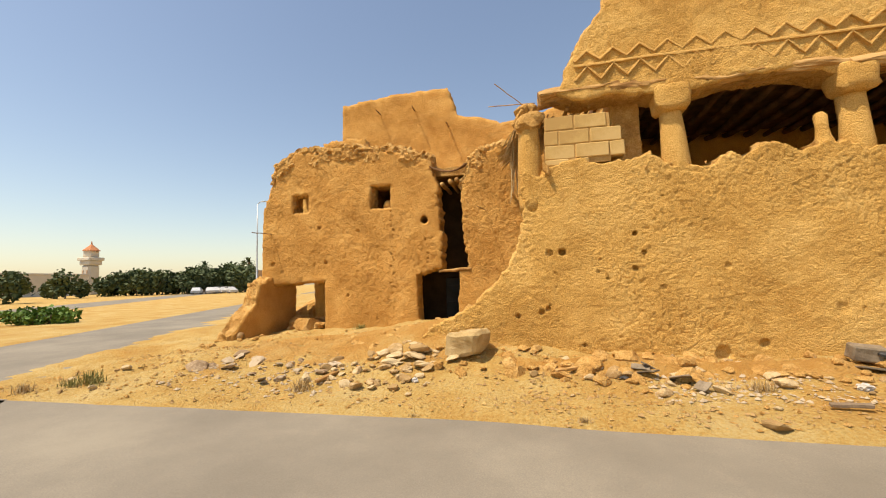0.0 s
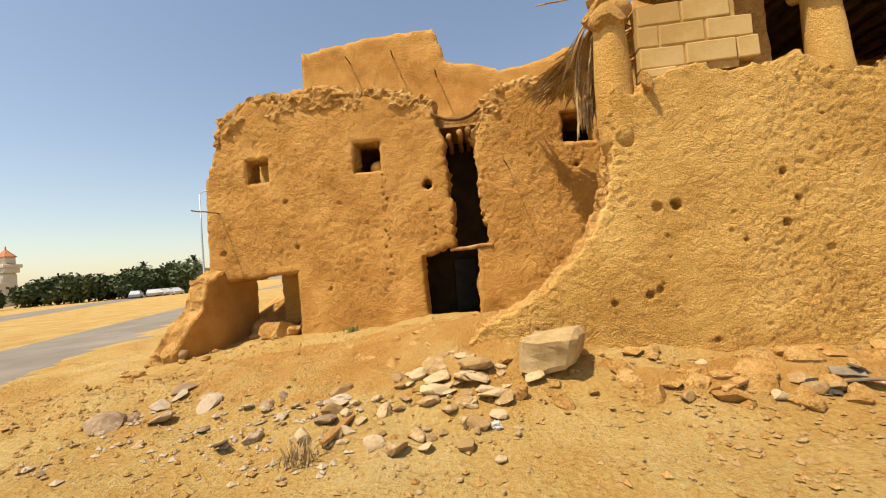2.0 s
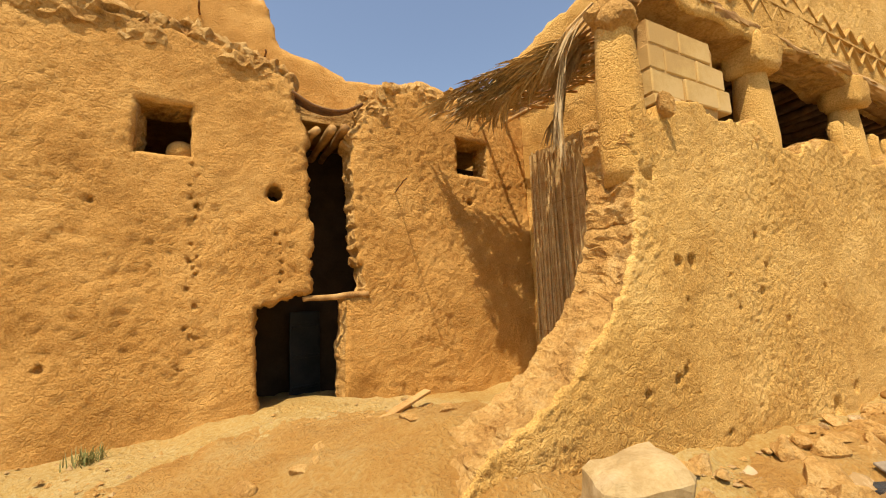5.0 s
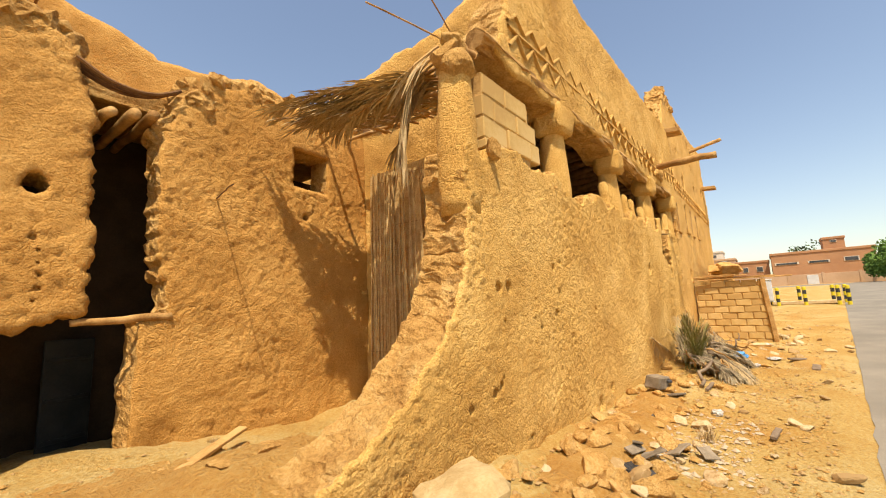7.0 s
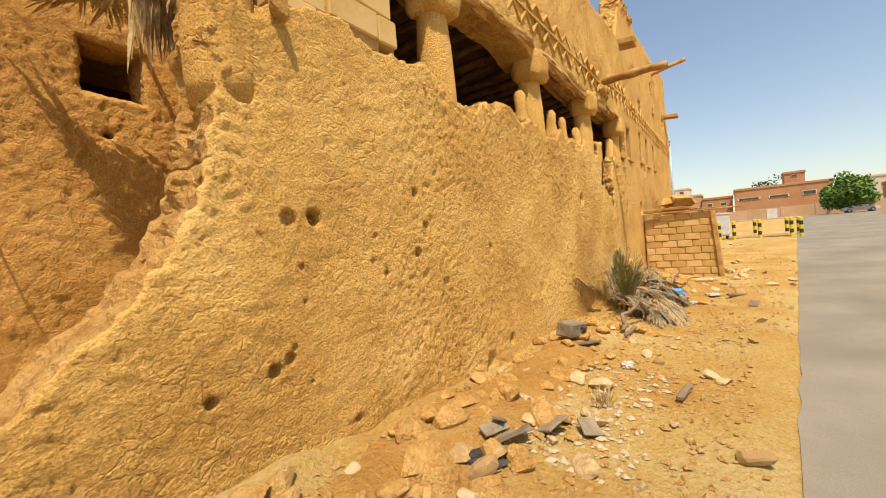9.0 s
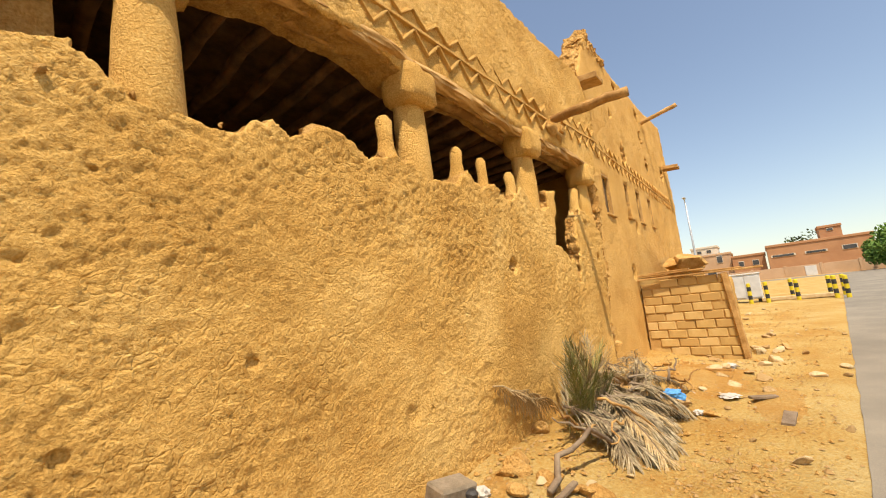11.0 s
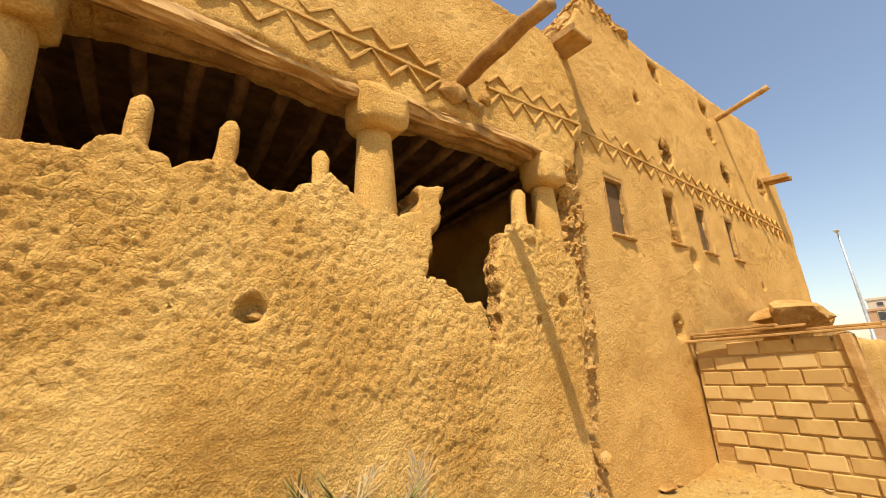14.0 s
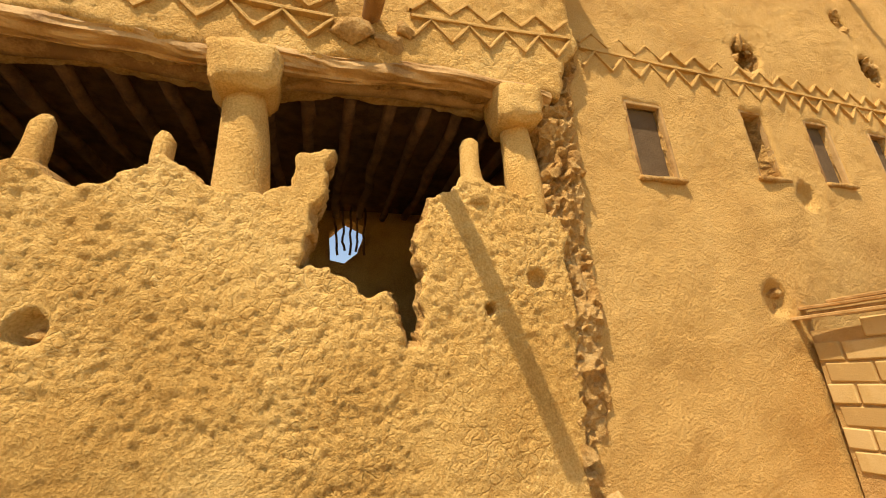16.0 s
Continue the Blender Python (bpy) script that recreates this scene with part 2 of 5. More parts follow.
def mud_wall(name, outline, holes=(), origin=(0, 0, 0), along=(1, 0, 0), thick=0.5, step=0.11, rough=0.05, lump=0.04, seed=1, mat=None, keep=(), recess=(), clump=0.0, thin=(0.0, 0.0)):
    """A thick earth wall: an outline in (along, height), openings through it, uneven faces, rounded broken edges.
    The outer face looks to the right-hand side of along. recess: (x, z, radius, depth) hollows in the outer face.
    thin: (x, share) by which the wall loses thickness past x."""
    along = Vector(along).normalized()
    out = along.cross(Vector((0, 0, 1))).normalized()
    origin = Vector(origin)
    loops = [fray(outline, step, rough, seed=seed, keep=keep)] + [fray(h, max(0.03, step * 0.7), rough * 0.25, seed=seed + 5) for h in holes]
    pts, edges = [], []
    for lp in loops:
        s = len(pts)
        pts += lp
        edges += [(s + i, s + (i + 1) % len(lp)) for i in range(len(lp))]
    us, zs = [p.x for p in loops[0]], [p.y for p in loops[0]]

    seg_a = np.array([[pts[a].x, pts[a].y] for a, b in edges])
    seg_b = np.array([[pts[b].x, pts[b].y] for a, b in edges])
    gx, gz = np.meshgrid(np.arange(min(us), max(us), step), np.arange(min(zs), max(zs), step))
    g = np.stack([gx.ravel(), gz.ravel()], 1) + np.random.RandomState(seed).uniform(-0.25, 0.25, (gx.size, 2)) * step

    def inside(q):
        c = np.zeros(len(q), bool)
        for a, b in zip(seg_a, seg_b):
            hit = (a[1] > q[:, 1]) != (b[1] > q[:, 1])
            if a[1] != b[1]:
                c ^= hit & (q[:, 0] < (b[0] - a[0]) * (q[:, 1] - a[1]) / (b[1] - a[1]) + a[0])
        return c

    ok = inside(g)
    rings = []
    for rx, rz, rr, rd in recess:
        ok &= np.hypot(g[:, 0] - rx, g[:, 1] - rz) > rr * 1.15
        for k in range(14):
            a = 6.2832 * k / 14
            w = 1 + 0.25 * noise.noise(Vector((math.cos(a) + rx * 3, math.sin(a) + rz * 3, 0)))
            rings += [Vector((rx + rr * f * w * math.cos(a), rz + rr * f * w * math.sin(a))) for f in (1.02, 0.8, 0.45)]
    for a, b in zip(seg_a, seg_b):
        d = np.hypot(*(g - (a + b) / 2).T)
        ok &= d > step * 0.55
    pts += [Vector((float(x), float(z))) for x, z in g[ok]] + rings
    from mathutils.geometry import delaunay_2d_cdt
    v2, e2, f2, *_ = delaunay_2d_cdt([Vector((p.x, p.y)) for p in pts], edges, [], 0, 1e-5)
    cen = np.array([[sum(v2[i].x for i in f) / len(f), sum(v2[i].y for i in f) / len(f)] for f in f2])
    good = inside(cen)
    f2 = [f for f, k in zip(f2, good) if k]
    count = {}
    for f in f2:
        for i in range(len(f)):
            a, b = f[i], f[(i + 1) % len(f)]
            count[(a, b)] = 1
    rim = {a: b for a, b in count if (b, a) not in count}
    bm = bmesh.new()

    def spot(p, depth, extra=0.0):
        q = Vector((p.x, p.y, seed * 3.7 + depth * 2))
        w = noise.noise(q * 0.55) * lump * 1.6 + noise.noise(q * 1.9) * lump * 0.7 + noise.noise(q * 6.0) * lump * 0.3 + noise.noise(q * 13.0) * lump * 0.32
        if depth > 0.1:
            return origin + along * p.x + Vector((0, 0, p.y)) + out * (w - depth)
        if clump:
            s = Vector((p.x * 10.5, p.y * 12.5, seed)) + noise.noise_vector(q * 4) * 1.1 + noise.noise_vector(q * 11) * 0.45
            dd = noise.voronoi(s)[0]
            gate = min(1.0, max(0.3, 0.65 + 1.8 * noise.noise(q * 0.7) + 0.25 * (p.y - 1.8)))
            groove = max(0.0, 1.0 - (dd[1] - dd[0]) * 8.5)
            w += clump * gate * (0.3 * (1.0 - min(1.0, dd[0] * 1.3)) - 1.8 * groove)
            w += clump * (0.3 * noise.noise(q * 15) + 0.3 * noise.noise(Vector((p.x * 8, p.y * 30, seed))) + 0.28 * noise.noise(q * 37))
        for rx, rz, rr, rd in recess:
            d = math.hypot(p.x - rx, p.y - rz) / rr
            if d < 1:
                w -= rd * min(1.0, (1 - d * d) * 2.2)
        return origin + along * p.x + Vector((0, 0, p.y)) + out * (w - depth + extra)

    on_rim = set(rim) | set(rim.values())
    front = [bm.verts.new(spot(p, 0.0, -0.03 if i in on_rim else 0.0)) for i, p in enumerate(v2)]
    back = [bm.verts.new(spot(p, thick * (1 - thin[1] * smooth_step(thin[0], thin[0] + 0.7, p.x)))) for p in v2]
    for f in f2:
        bm.faces.new([front[i] for i in f]).material_index = 0
        bm.faces.new([back[i] for i in reversed(f)]).material_index = 0
    mids = {}
    layers = max(2, int(thick / 0.065))
    for i in on_rim:
        p = v2[i]
        row = [front[i]]
        for k in range(1, layers):
            c = front[i].co.lerp(back[i].co, k / layers)
            w = noise.noise_vector(c * 3.0 + Vector((seed, 0, 0))) * rough * 0.7 + noise.noise_vector(c * 8.0) * rough * 0.4 + noise.noise_vector(c * 21.0) * rough * 0.3
            row.append(bm.verts.new(c + along * w.x + Vector((0, 0, w.z))))
        row.append(back[i])
        mids[i] = row
    for a, b in rim.items():
        for k in range(layers):
            bm.faces.new((mids[b][k], mids[a][k], mids[a][k + 1], mids[b][k + 1])).material_index = 1
    for v in [v for v in bm.verts if not v.link_faces]:
        bm.verts.remove(v)
    for f in bm.faces:
        f.smooth = f.material_index == 0 and mat is not MUD_RAW
    return finish(name, bm, [mat or MUD, MUD_RAW])


def rect(x0, z0, x1, z1):
    return [(x0, z0), (x0, z1), (x1, z1), (x1, z0)]


def blob(x, z, r, n=9, sx=1.0, seed=0):
    return [(x + r * sx * math.cos(6.2832 * i / n) * (1 + 0.2 * noise.noise(Vector((i, seed, 0.5)))), z + r * math.sin(6.2832 * i / n)) for i in range(n)]


# ---- ground ----
def smooth_step(a, b, v):
    v = min(1.0, max(0.0, (v - a) / (b - a)))
    return v * v * (3 - 2 * v)


def road_edge(x):
    return 4.5 if x < -0.5 else 4.5 - 0.1 * (x + 0.5)


def side_road_x(y):
    """The middle line of the side road at y."""
    return -10.9 - 0.42 * (y - 6)


def road_level(x):
    return 0.021 * min(11.0, max(0.0, x - 1.0)) + 0.033 * min(95.0, max(0.0, x - 12.0))


def ground_level(x, y, detail=True):
    z = road_level(x)
    e = road_edge(x)
    verge = smooth_step(e - 0.05, e + 0.35, y) * smooth_step(-9.6 - 0.42 * (y - 6), -8.6 - 0.42 * (y - 6), x) * smooth_step(60, 26, x)
    z += 0.05 * verge
    heap = smooth_step(4.7, 7.4, y) * smooth_step(-8.8, -5.6, x) * smooth_step(3.2, 0.6, x) * smooth_step(16, 12, y)
    z += 0.27 * heap
    z += 0.44 * math.exp(-((x + 1.2) / 1.4) ** 2 - ((y - 7.7) / 1.1) ** 2)
    z += 0.07 * math.exp(-((x - 10.4) / 1.2) ** 2 - ((y - 5.5) / 0.5) ** 2)
    z += 0.25 * math.exp(-((x + 2.2) / 1.3) ** 2 - ((y - 9.8) / 1.3) ** 2)
    z += 0.18 * smooth_step(5.0, 6.7, y) * smooth_step(0.5, 2.5, x) * smooth_step(30, 22, x)
    if detail and -40 < x < 60 and -8 < y < 60:
        q = Vector((x, y, 3.0))
        rough = 0.55 + 0.45 * smooth_step(2.0, 0.0, x) * smooth_step(5.0, 6.0, y)
        rough = max(rough, 0.9 * smooth_step(5.5, 6.1, y))
        z += (noise.noise(q * 0.9) * 0.07 + (noise.noise(q * 2.7) * 0.06 + noise.noise(q * 6) * 0.035 + noise.noise(q * 13) * 0.018) * rough) * verge
    return z


def spread(lo, hi, step, far, grow=1.22):
    mid = list(np.arange(lo, hi + 1e-6, step))
    a, d, left = lo, step, []
    while a > -far:
        d *= grow
        a -= d
        left.append(a)
    a, d, right = hi, step, []
    while a < far:
        d *= grow
        a += d
        right.append(a)
    return [float(v) for v in left[::-1] + mid + right]


xs, ys = spread(-10, 17, 0.11, 1500), spread(4.2, 11.0, 0.11, 1500)
verts = [(x, y, ground_level(x, y) - 0.06 * smooth_step(road_edge(x) + 0.05, road_edge(x) - 0.3, y)) for y in ys for x in xs]
nx = len(xs)
faces = [(j * nx + i, j * nx + i + 1, (j + 1) * nx + i + 1, (j + 1) * nx + i) for j in range(len(ys) - 1) for i in range(nx - 1)]
ground_mesh = bpy.data.meshes.new("ground")
ground_mesh.from_pydata(verts, [], faces)
ground_mesh.materials.append(SAND)
ground_mesh.polygons.foreach_set("use_smooth", [True] * len(faces))
structure(new("ground", ground_mesh), "sandy yellow desert ground strewn with rubble", "ground")


def road_strip(name, rows, label):
    """A road from rows of (left x, left y, right x, right y), laid just over the sand."""
    bm = bmesh.new()
    last = None
    for lx, ly, rx, ry in rows:
        ring = []
        for k in range(9):
            x, y = lx + (rx - lx) * k / 8, ly + (ry - ly) * k / 8
            wob = noise.noise(Vector((x * 3.3, y * 3.3, 1.0))) * 0.035 if k in (0, 8) else 0.0
            ring.append(bm.verts.new((x, y + wob, road_level(x) + 0.008)))
        if last:
            for k in range(8):
                bm.faces.new((last[k], last[k + 1], ring[k + 1], ring[k]))
        last = ring
    return structure(finish(name, bm, ASPHALT, smooth=True), label, "road")


road_strip("road_1", [(x, road_edge(x), x, road_edge(x) - 9.5) for x in ([-60, -40, -20] + [-12 + 0.4 * i for i in range(88)] + [26, 30, 36, 42, 50, 56, 61, 70, 80, 88])], "worn grey asphalt road with sandy edges")
road_strip("road_2", [(side_road_x(y) - 2.3 - max(0, 6 - y) * 0.8, y, side_road_x(y) + 2.3 + max(0, 6 - y) * 0.5, y) for y in [4.3, 5, 6, 8, 10, 13, 17, 22, 30, 45, 70, 120]], "grey asphalt side road dusted with sand")
road_strip("road_3", [(-36 - 0.62 * (y - 15), y, -29 - 0.62 * (y - 15), y) for y in [-30, 0, 10, 20, 30, 50, 80, 140]], "far grey asphalt carriageway")
road_strip("road_4", [(97, y, 87, y) for y in (30, 10, 0, -10, -25, -60)], "far cross street of grey asphalt")

def earth_spill(cx, cy, rx, ry, lift, seed, label):
    """Loose orange earth lying over the ground with an uneven rim."""
    bm = bmesh.new()
    nu, nv = int(rx * 2.4 / 0.07), int(ry * 2.4 / 0.07)
    grid = {}
    for i in range(nu + 1):
        for j in range(nv + 1):
            x, y = cx + (i / nu - 0.5) * 2.4 * rx, cy + (j / nv - 0.5) * 2.4 * ry
            d = math.hypot((x - cx) / rx, (y - cy) / ry)
            q = Vector((x, y, seed))
            d += 0.28 * noise.noise(q * 1.1) + 0.22 * noise.noise(q * 3) + 0.12 * noise.noise(q * 8)
            h = lift * (1 - d * d) if d < 1 else -0.12 * (d - 1)
            grid[i, j] = bm.verts.new((x, y, ground_level(x, y) + h + 0.35 * max(0.0, h) * noise.noise(q * 9)))
    for i in range(nu):
        for j in range(nv):
            bm.faces.new((grid[i, j], grid[i + 1, j], grid[i + 1, j + 1], grid[i, j + 1]))
    ob = finish("earth_spill", bm, EARTH, smooth=True)
    return tagged(ob, label, "earth", kind="stuff")


earth_spill(-2.6, 7.7, 2.9, 1.5, 0.05, 2, "loose orange earth heaped before the ruined house")
earth_spill(10.6, 5.4, 1.5, 0.7, 0.06, 5, "spill of orange earth by the block wall")
earth_spill(2.2, 6.3, 2.6, 0.4, 0.07, 8, "bank of crumbled orange mud at the wall foot")
earth_spill(9.2, 4.35, 1.0, 0.3, 0.03, 11, "thin spill of orange earth at the road edge")

# ---- the ruined low house ----
rnd = random.Random(2)
PITS = [(-3.4 + rnd.uniform(-0.08, 0.08), 1.0 + 2.4 * rnd.random(), rnd.uniform(0.01, 0.032), rnd.uniform(0.015, 0.04)) for k in range(20)]
PITS += [(-2.45 + rnd.uniform(-0.05, 0.05), 2.0 + 0.12 * k, rnd.uniform(0.012, 0.035), 0.04) for k in range(6)]
PITS += [(-5.45, 3.05, 0.05, 0.08), (-5.25, 2.1, 0.05, 0.08), (-6.85, 2.1, 0.06, 0.08), (-4.3, 2.9, 0.03, 0.05), (-4.6, 1.2, 0.04, 0.05)]
SCARS = [(rnd.uniform(0.2, 9.6), 0.4 + 2.7 * rnd.random(), rnd.uniform(0.012, 0.028), rnd.uniform(0.015, 0.035)) for k in range(16)]

west_house = mud_wall("wall_west", [(-7.05, 1.5), (-7.2, 1.7), (-7.18, 3.65), (-6.92, 4.3), (-6.6, 4.95), (-6.2, 5.2), (-5.0, 5.1), (-3.2, 5.0), (-2.35, 4.7), (-2.12, 4.0), (-2.06, 2.9),
    (-2.04, 1.84), (-2.72, 1.7), (-2.66, -0.3), (-5.29, -0.3), (-5.29, 1.6)],
    [rect(-6.27, 3.5, -5.79, 4.0), rect(-3.95, 3.5, -3.41, 4.1), blob(-2.5, 3.12, 0.1)], (0, 10.1, 0), thick=0.55, rough=0.09, lump=0.034, seed=3, step=0.042, clump=0.012, mat=MUD_OLD, recess=PITS, keep=(1, 12, 13, 14, 15))
structure(west_house, "ruined mud-plastered house front with broken top", "wall")
mid_house = mud_wall("wall_middle", [(-1.48, 4.05), (-1.0, 4.75), (-0.5, 4.9), (0.4, 4.95), (1.6, 5.0), (1.6, -0.3), (-1.68, -0.3), (-1.6, 1.75), (-1.35, 1.85), (-1.5, 3.0)],
    [rect(0.2, 3.66, 0.8, 4.24), blob(0.42, 3.22, 0.05)], (0, 10.1, 0), thick=0.5, rough=0.09, lump=0.034, seed=7, step=0.036, clump=0.012, mat=MUD_OLD, keep=(4, 5, 6))
structure(mid_house, "sunlit mud-plastered wall with small window", "wall")
wing = mud_wall("wall_wing", [(0, 1.75), (-0.45, 1.6), (-0.75, 1.0), (-1.25, 0.75), (-1.75, 0.0), (-1.7, -0.3), (1.2, -0.3), (1.2, 1.7)], (), (-6.85, 10.1, 0), (0, 1, 0), thick=0.4, rough=0.12, seed=11, step=0.07, mat=MUD_OLD)
structure(wing, "low broken mud wing wall sloping to the ground", "wall")
upper = mud_wall("wall_upper", [(-6.4, 8.1), (-4.4, 8.3), (-2.4, 8.35), (-2.1, 7.3), (-1.5, 7.2), (-0.5, 6.9), (0.4, 7.0), (1.35, 7.25), (2.6, 7.0), (2.6, -0.3), (-4.6, -0.3), (-4.6, 4.2), (-6.4, 4.2)], (), (0, 13.6, 0), thick=0.5, rough=0.08, seed=13, step=0.11, clump=0.012, mat=MUD_OLD, keep=(9, 10, 11, 12))
structure(upper, "tall back wall of plain mud plaster with sagging top", "wall")
stub_wall = mud_wall("wall_stub", [(-5.9, 5.2), (-5.7, 5.75), (-5.2, 5.85), (-4.5, 5.8), (-4.2, 5.1), (-4.2, 4.0), (-5.9, 4.0)], (), (0, 11.0, 0), thick=0.4, rough=0.15, seed=17, step=0.07, mat=MUD_OLD)
structure(stub_wall, "broken stub of mud wall on the roof", "wall")
bm = box(5.9, 3.0, 0.22, (-1.6, 12.05, 4.35), rough=0.03, cuts=3)
structure(finish("roof_low", bm, MUD_RAW), "flat earth roof of the low house", "roof")
bm = box(2.2, 1.4, 0.2, (-5.95, 11.3, 4.4), rough=0.03, cuts=3)
structure(finish("roof_corner", bm, MUD_RAW), "flat earth roof over the corner room", "roof")
bm = box(0.35, 3.0, 4.6, (-4.75, 12.1, 0), rough=0.02, cuts=3)
structure(finish("wall_partition", bm, MUD), "inner mud partition wall", "wall")

# ---- the long arcaded house ----
FRONT = 6.78
SLOPE = -0.022


def front_y(x):
    """The face of the arcaded front, which stands slightly askew."""
    return 6.86 + SLOPE * x


low = mud_wall("wall_front_low", [(-2.2, 0.1), (-1.6, 0.75), (-0.95, 1.08), (-0.72, 1.22), (-0.52, 1.4), (-0.28, 1.76), (-0.06, 2.2), (0.0, 2.9), (0.02, 3.3), (0.9, 3.5), (1.3, 3.4), (1.65, 3.35), (2.0, 3.5),
    (2.3, 3.27), (2.9, 3.22), (3.2, 3.42), (3.35, 3.3), (3.65, 3.5), (4.1, 3.34), (4.4, 3.46), (4.97, 3.28), (5.4, 3.34), (5.65, 3.55), (5.9, 3.3), (6.22, 3.52), (6.57, 3.32),
    (6.93, 3.58), (7.25, 3.36), (7.6, 3.36), (7.82, 3.45), (7.9, 3.72), (8.12, 3.74), (8.06, 3.5), (7.96, 3.2), (7.9, 2.8), (8.12, 2.82), (8.3, 2.55), (8.52, 2.58), (8.64, 2.2), (8.72, 2.2),
    (8.76, 3.1), (8.95, 3.45), (9.2, 3.62), (9.5, 3.55), (9.9, 3.45), (10.12, 3.2), (10.05, 2.2), (9.95, 1.2), (9.9, -0.3), (-2.2, -0.3)],
    [], (0, front_y(0), 0), (1, SLOPE, 0), thick=0.55, rough=0.085, lump=0.024, seed=21, step=0.021, clump=0.0095, thin=(7.7, 0.6), keep=(47, 48, 49),
    recess=[(0.42, 1.94, 0.06, 0.06), (0.62, 1.945, 0.062, 0.15), (1.74, 2.2, 0.042, 0.1), (1.86, 1.9, 0.04, 0.1), (1.72, 1.65, 0.045, 0.1), (1.3, 1.5, 0.028, 0.06), (2.1, 1.35, 0.05, 0.03), (3, 1.65, 0.05, 0.03),
            (6.45, 2.42, 0.105, 0.13), (-0.13, 0.91, 0.04, 0.07), (0.25, 0.98, 0.05, 0.08), (0.36, 1.03, 0.045, 0.05), (2.85, 0.35, 0.12, 0.08), (3.4, 0.5, 0.0744, 0.05), (0.18, 2.75, 0.0992, 0.09), (0.9, 0.45, 0.035, 0.05), (4.4, 1.0, 0.09, 0.02), (5.6, 1.2, 0.1, 0.015),
            (0.3, 3.35, 0.124, 0.1), (9.3, 2.46, 0.0496, 0.15), (9.75, 2.7, 0.0868, 0.1)] + SCARS)
structure(low, "long mud-plastered front wall with cracked surface and broken sill", "wall")
high = mud_wall("wall_front_high", [(0.62, 4.6), (0.75, 4.85), (0.82, 5.05), (1.1, 5.6), (1.45, 6.05), (1.9, 6.6), (2.45, 6.95), (3.4, 6.82), (4.9, 6.75), (7.3, 6.75), (9.0, 6.78), (10.15, 6.75), (10.6, 6.2),
    (10.66, 5.3), (10.45, 5.0), (10.3, 4.55), (9.6, 4.6), (9.0, 4.64), (8.2, 4.62), (7.6, 4.52), (7.0, 4.54), (6.2, 4.62), (5.4, 4.55), (4.7, 4.4), (4.2, 4.55), (3.4, 4.55), (2.8, 4.42), (2.3, 4.4), (1.6, 4.5), (1.0, 4.45)],
    [], (0, front_y(0) - 0.02, 0), (1, SLOPE, 0), thick=0.55, rough=0.05, lump=0.024, seed=25, step=0.04, clump=0.009)
structure(high, "upper front wall with incised zigzag bands", "wall")
east = mud_wall("wall_front_east", [(10.2, 2.0), (10.26, 3.1), (10.34, 4.3), (10.68, 5.2), (10.64, 6.2), (10.5, 6.9), (11.0, 7.6), (11.45, 8.3), (11.8, 8.75), (12.6, 8.5), (14.0, 8.5), (16, 8.6), (18.5, 8.8), (21.0, 9.1), (21.15, 5.0), (21.3, -0.3), (9.98, -0.3), (10.05, 1.0)],
    [rect(11.32, 3.86, 11.8, 4.8), rect(13.22, 4.02, 13.58, 4.98), rect(14.5, 4.05, 14.95, 5.0), rect(16.0, 4.1, 16.4, 5.0), rect(13.9, 7.85, 14.3, 8.3), rect(16.4, 7.95, 16.9, 8.3), blob(13.7, 5.95, 0.26, seed=3), blob(16.9, 6.35, 0.3, seed=5), blob(16.6, 7.35, 0.22, seed=6), blob(12.95, 6.9, 0.1), blob(19.5, 6.6, 0.3, seed=8)],
    (0, FRONT - 0.02, 0), thick=0.5, rough=0.05, lump=0.035, seed=29, step=0.06, clump=0.008, mat=MUD_SMOOTH, keep=(9, 10, 11, 12, 13, 14, 15),
    recess=[(12.7, 2.5, 0.2, 0.12), (13.9, 3.8, 0.2, 0.1), (17.5, 3.6, 0.1, 0.05)])
structure(east, "tall mud-plastered house front with small windows", "wall")
gable = mud_wall("wall_gable", [(-0.15, 6.75), (-0.6, 6.4), (-1.3, 6.1), (-2.4, 6.05), (-3.3, 5.95), (-4.8, 6.0), (-6.6, 6.0), (-6.6, 0.0), (-0.15, 0.0)], (), (1.55, FRONT + 0.3, 0), (0, -1, 0), thick=0.45, rough=0.08, seed=33, step=0.1, clump=0.014, keep=(5, 6, 7, 8))
structure(gable, "side wall of mud plaster rising to the front", "wall")
gallery_back = mud_wall("wall_gallery", [(1.5, 5.1), (8.9, 5.1), (11.0, 5.1), (11.0, 0.5), (1.5, 0.5)], [[(8.32, 4.0), (8.3, 4.5), (8.6, 4.78), (8.95, 4.6), (8.8, 4.15), (8.55, 3.95)]], (0, 10.6, 0), thick=0.4, rough=0.05, seed=37, step=0.2)
structure(gallery_back, "dark back wall of the open gallery", "wall")
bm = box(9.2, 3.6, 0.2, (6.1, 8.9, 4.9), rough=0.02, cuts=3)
structure(finish("ceiling", bm, DARK_WOOD), "dark brown ceiling of palm mats over the gallery", "ceiling")
bm = box(9.0, 3.4, 0.2, (6.1, 8.95, 2.0), rough=0.02, cuts=3)
structure(finish("floor_upper", bm, MUD_RAW), "earth floor of the gallery", "floor")
for i, (x, y0) in enumerate([(10.9, 7.2), (21.0, 7.2)]):
    bm = box(0.4, 6.5, 8.3 if i else 6.8, (x, y0 + 3.3, 0), rough=0.03, cuts=4)
    structure(finish("wall_cross_%d" % (i + 1), bm, MUD), "plain mud cross wall closing the house", "wall")
bm = box(10.2, 6.3, 0.25, (15.9, 10.3, 7.4), rough=0.03, cuts=3)
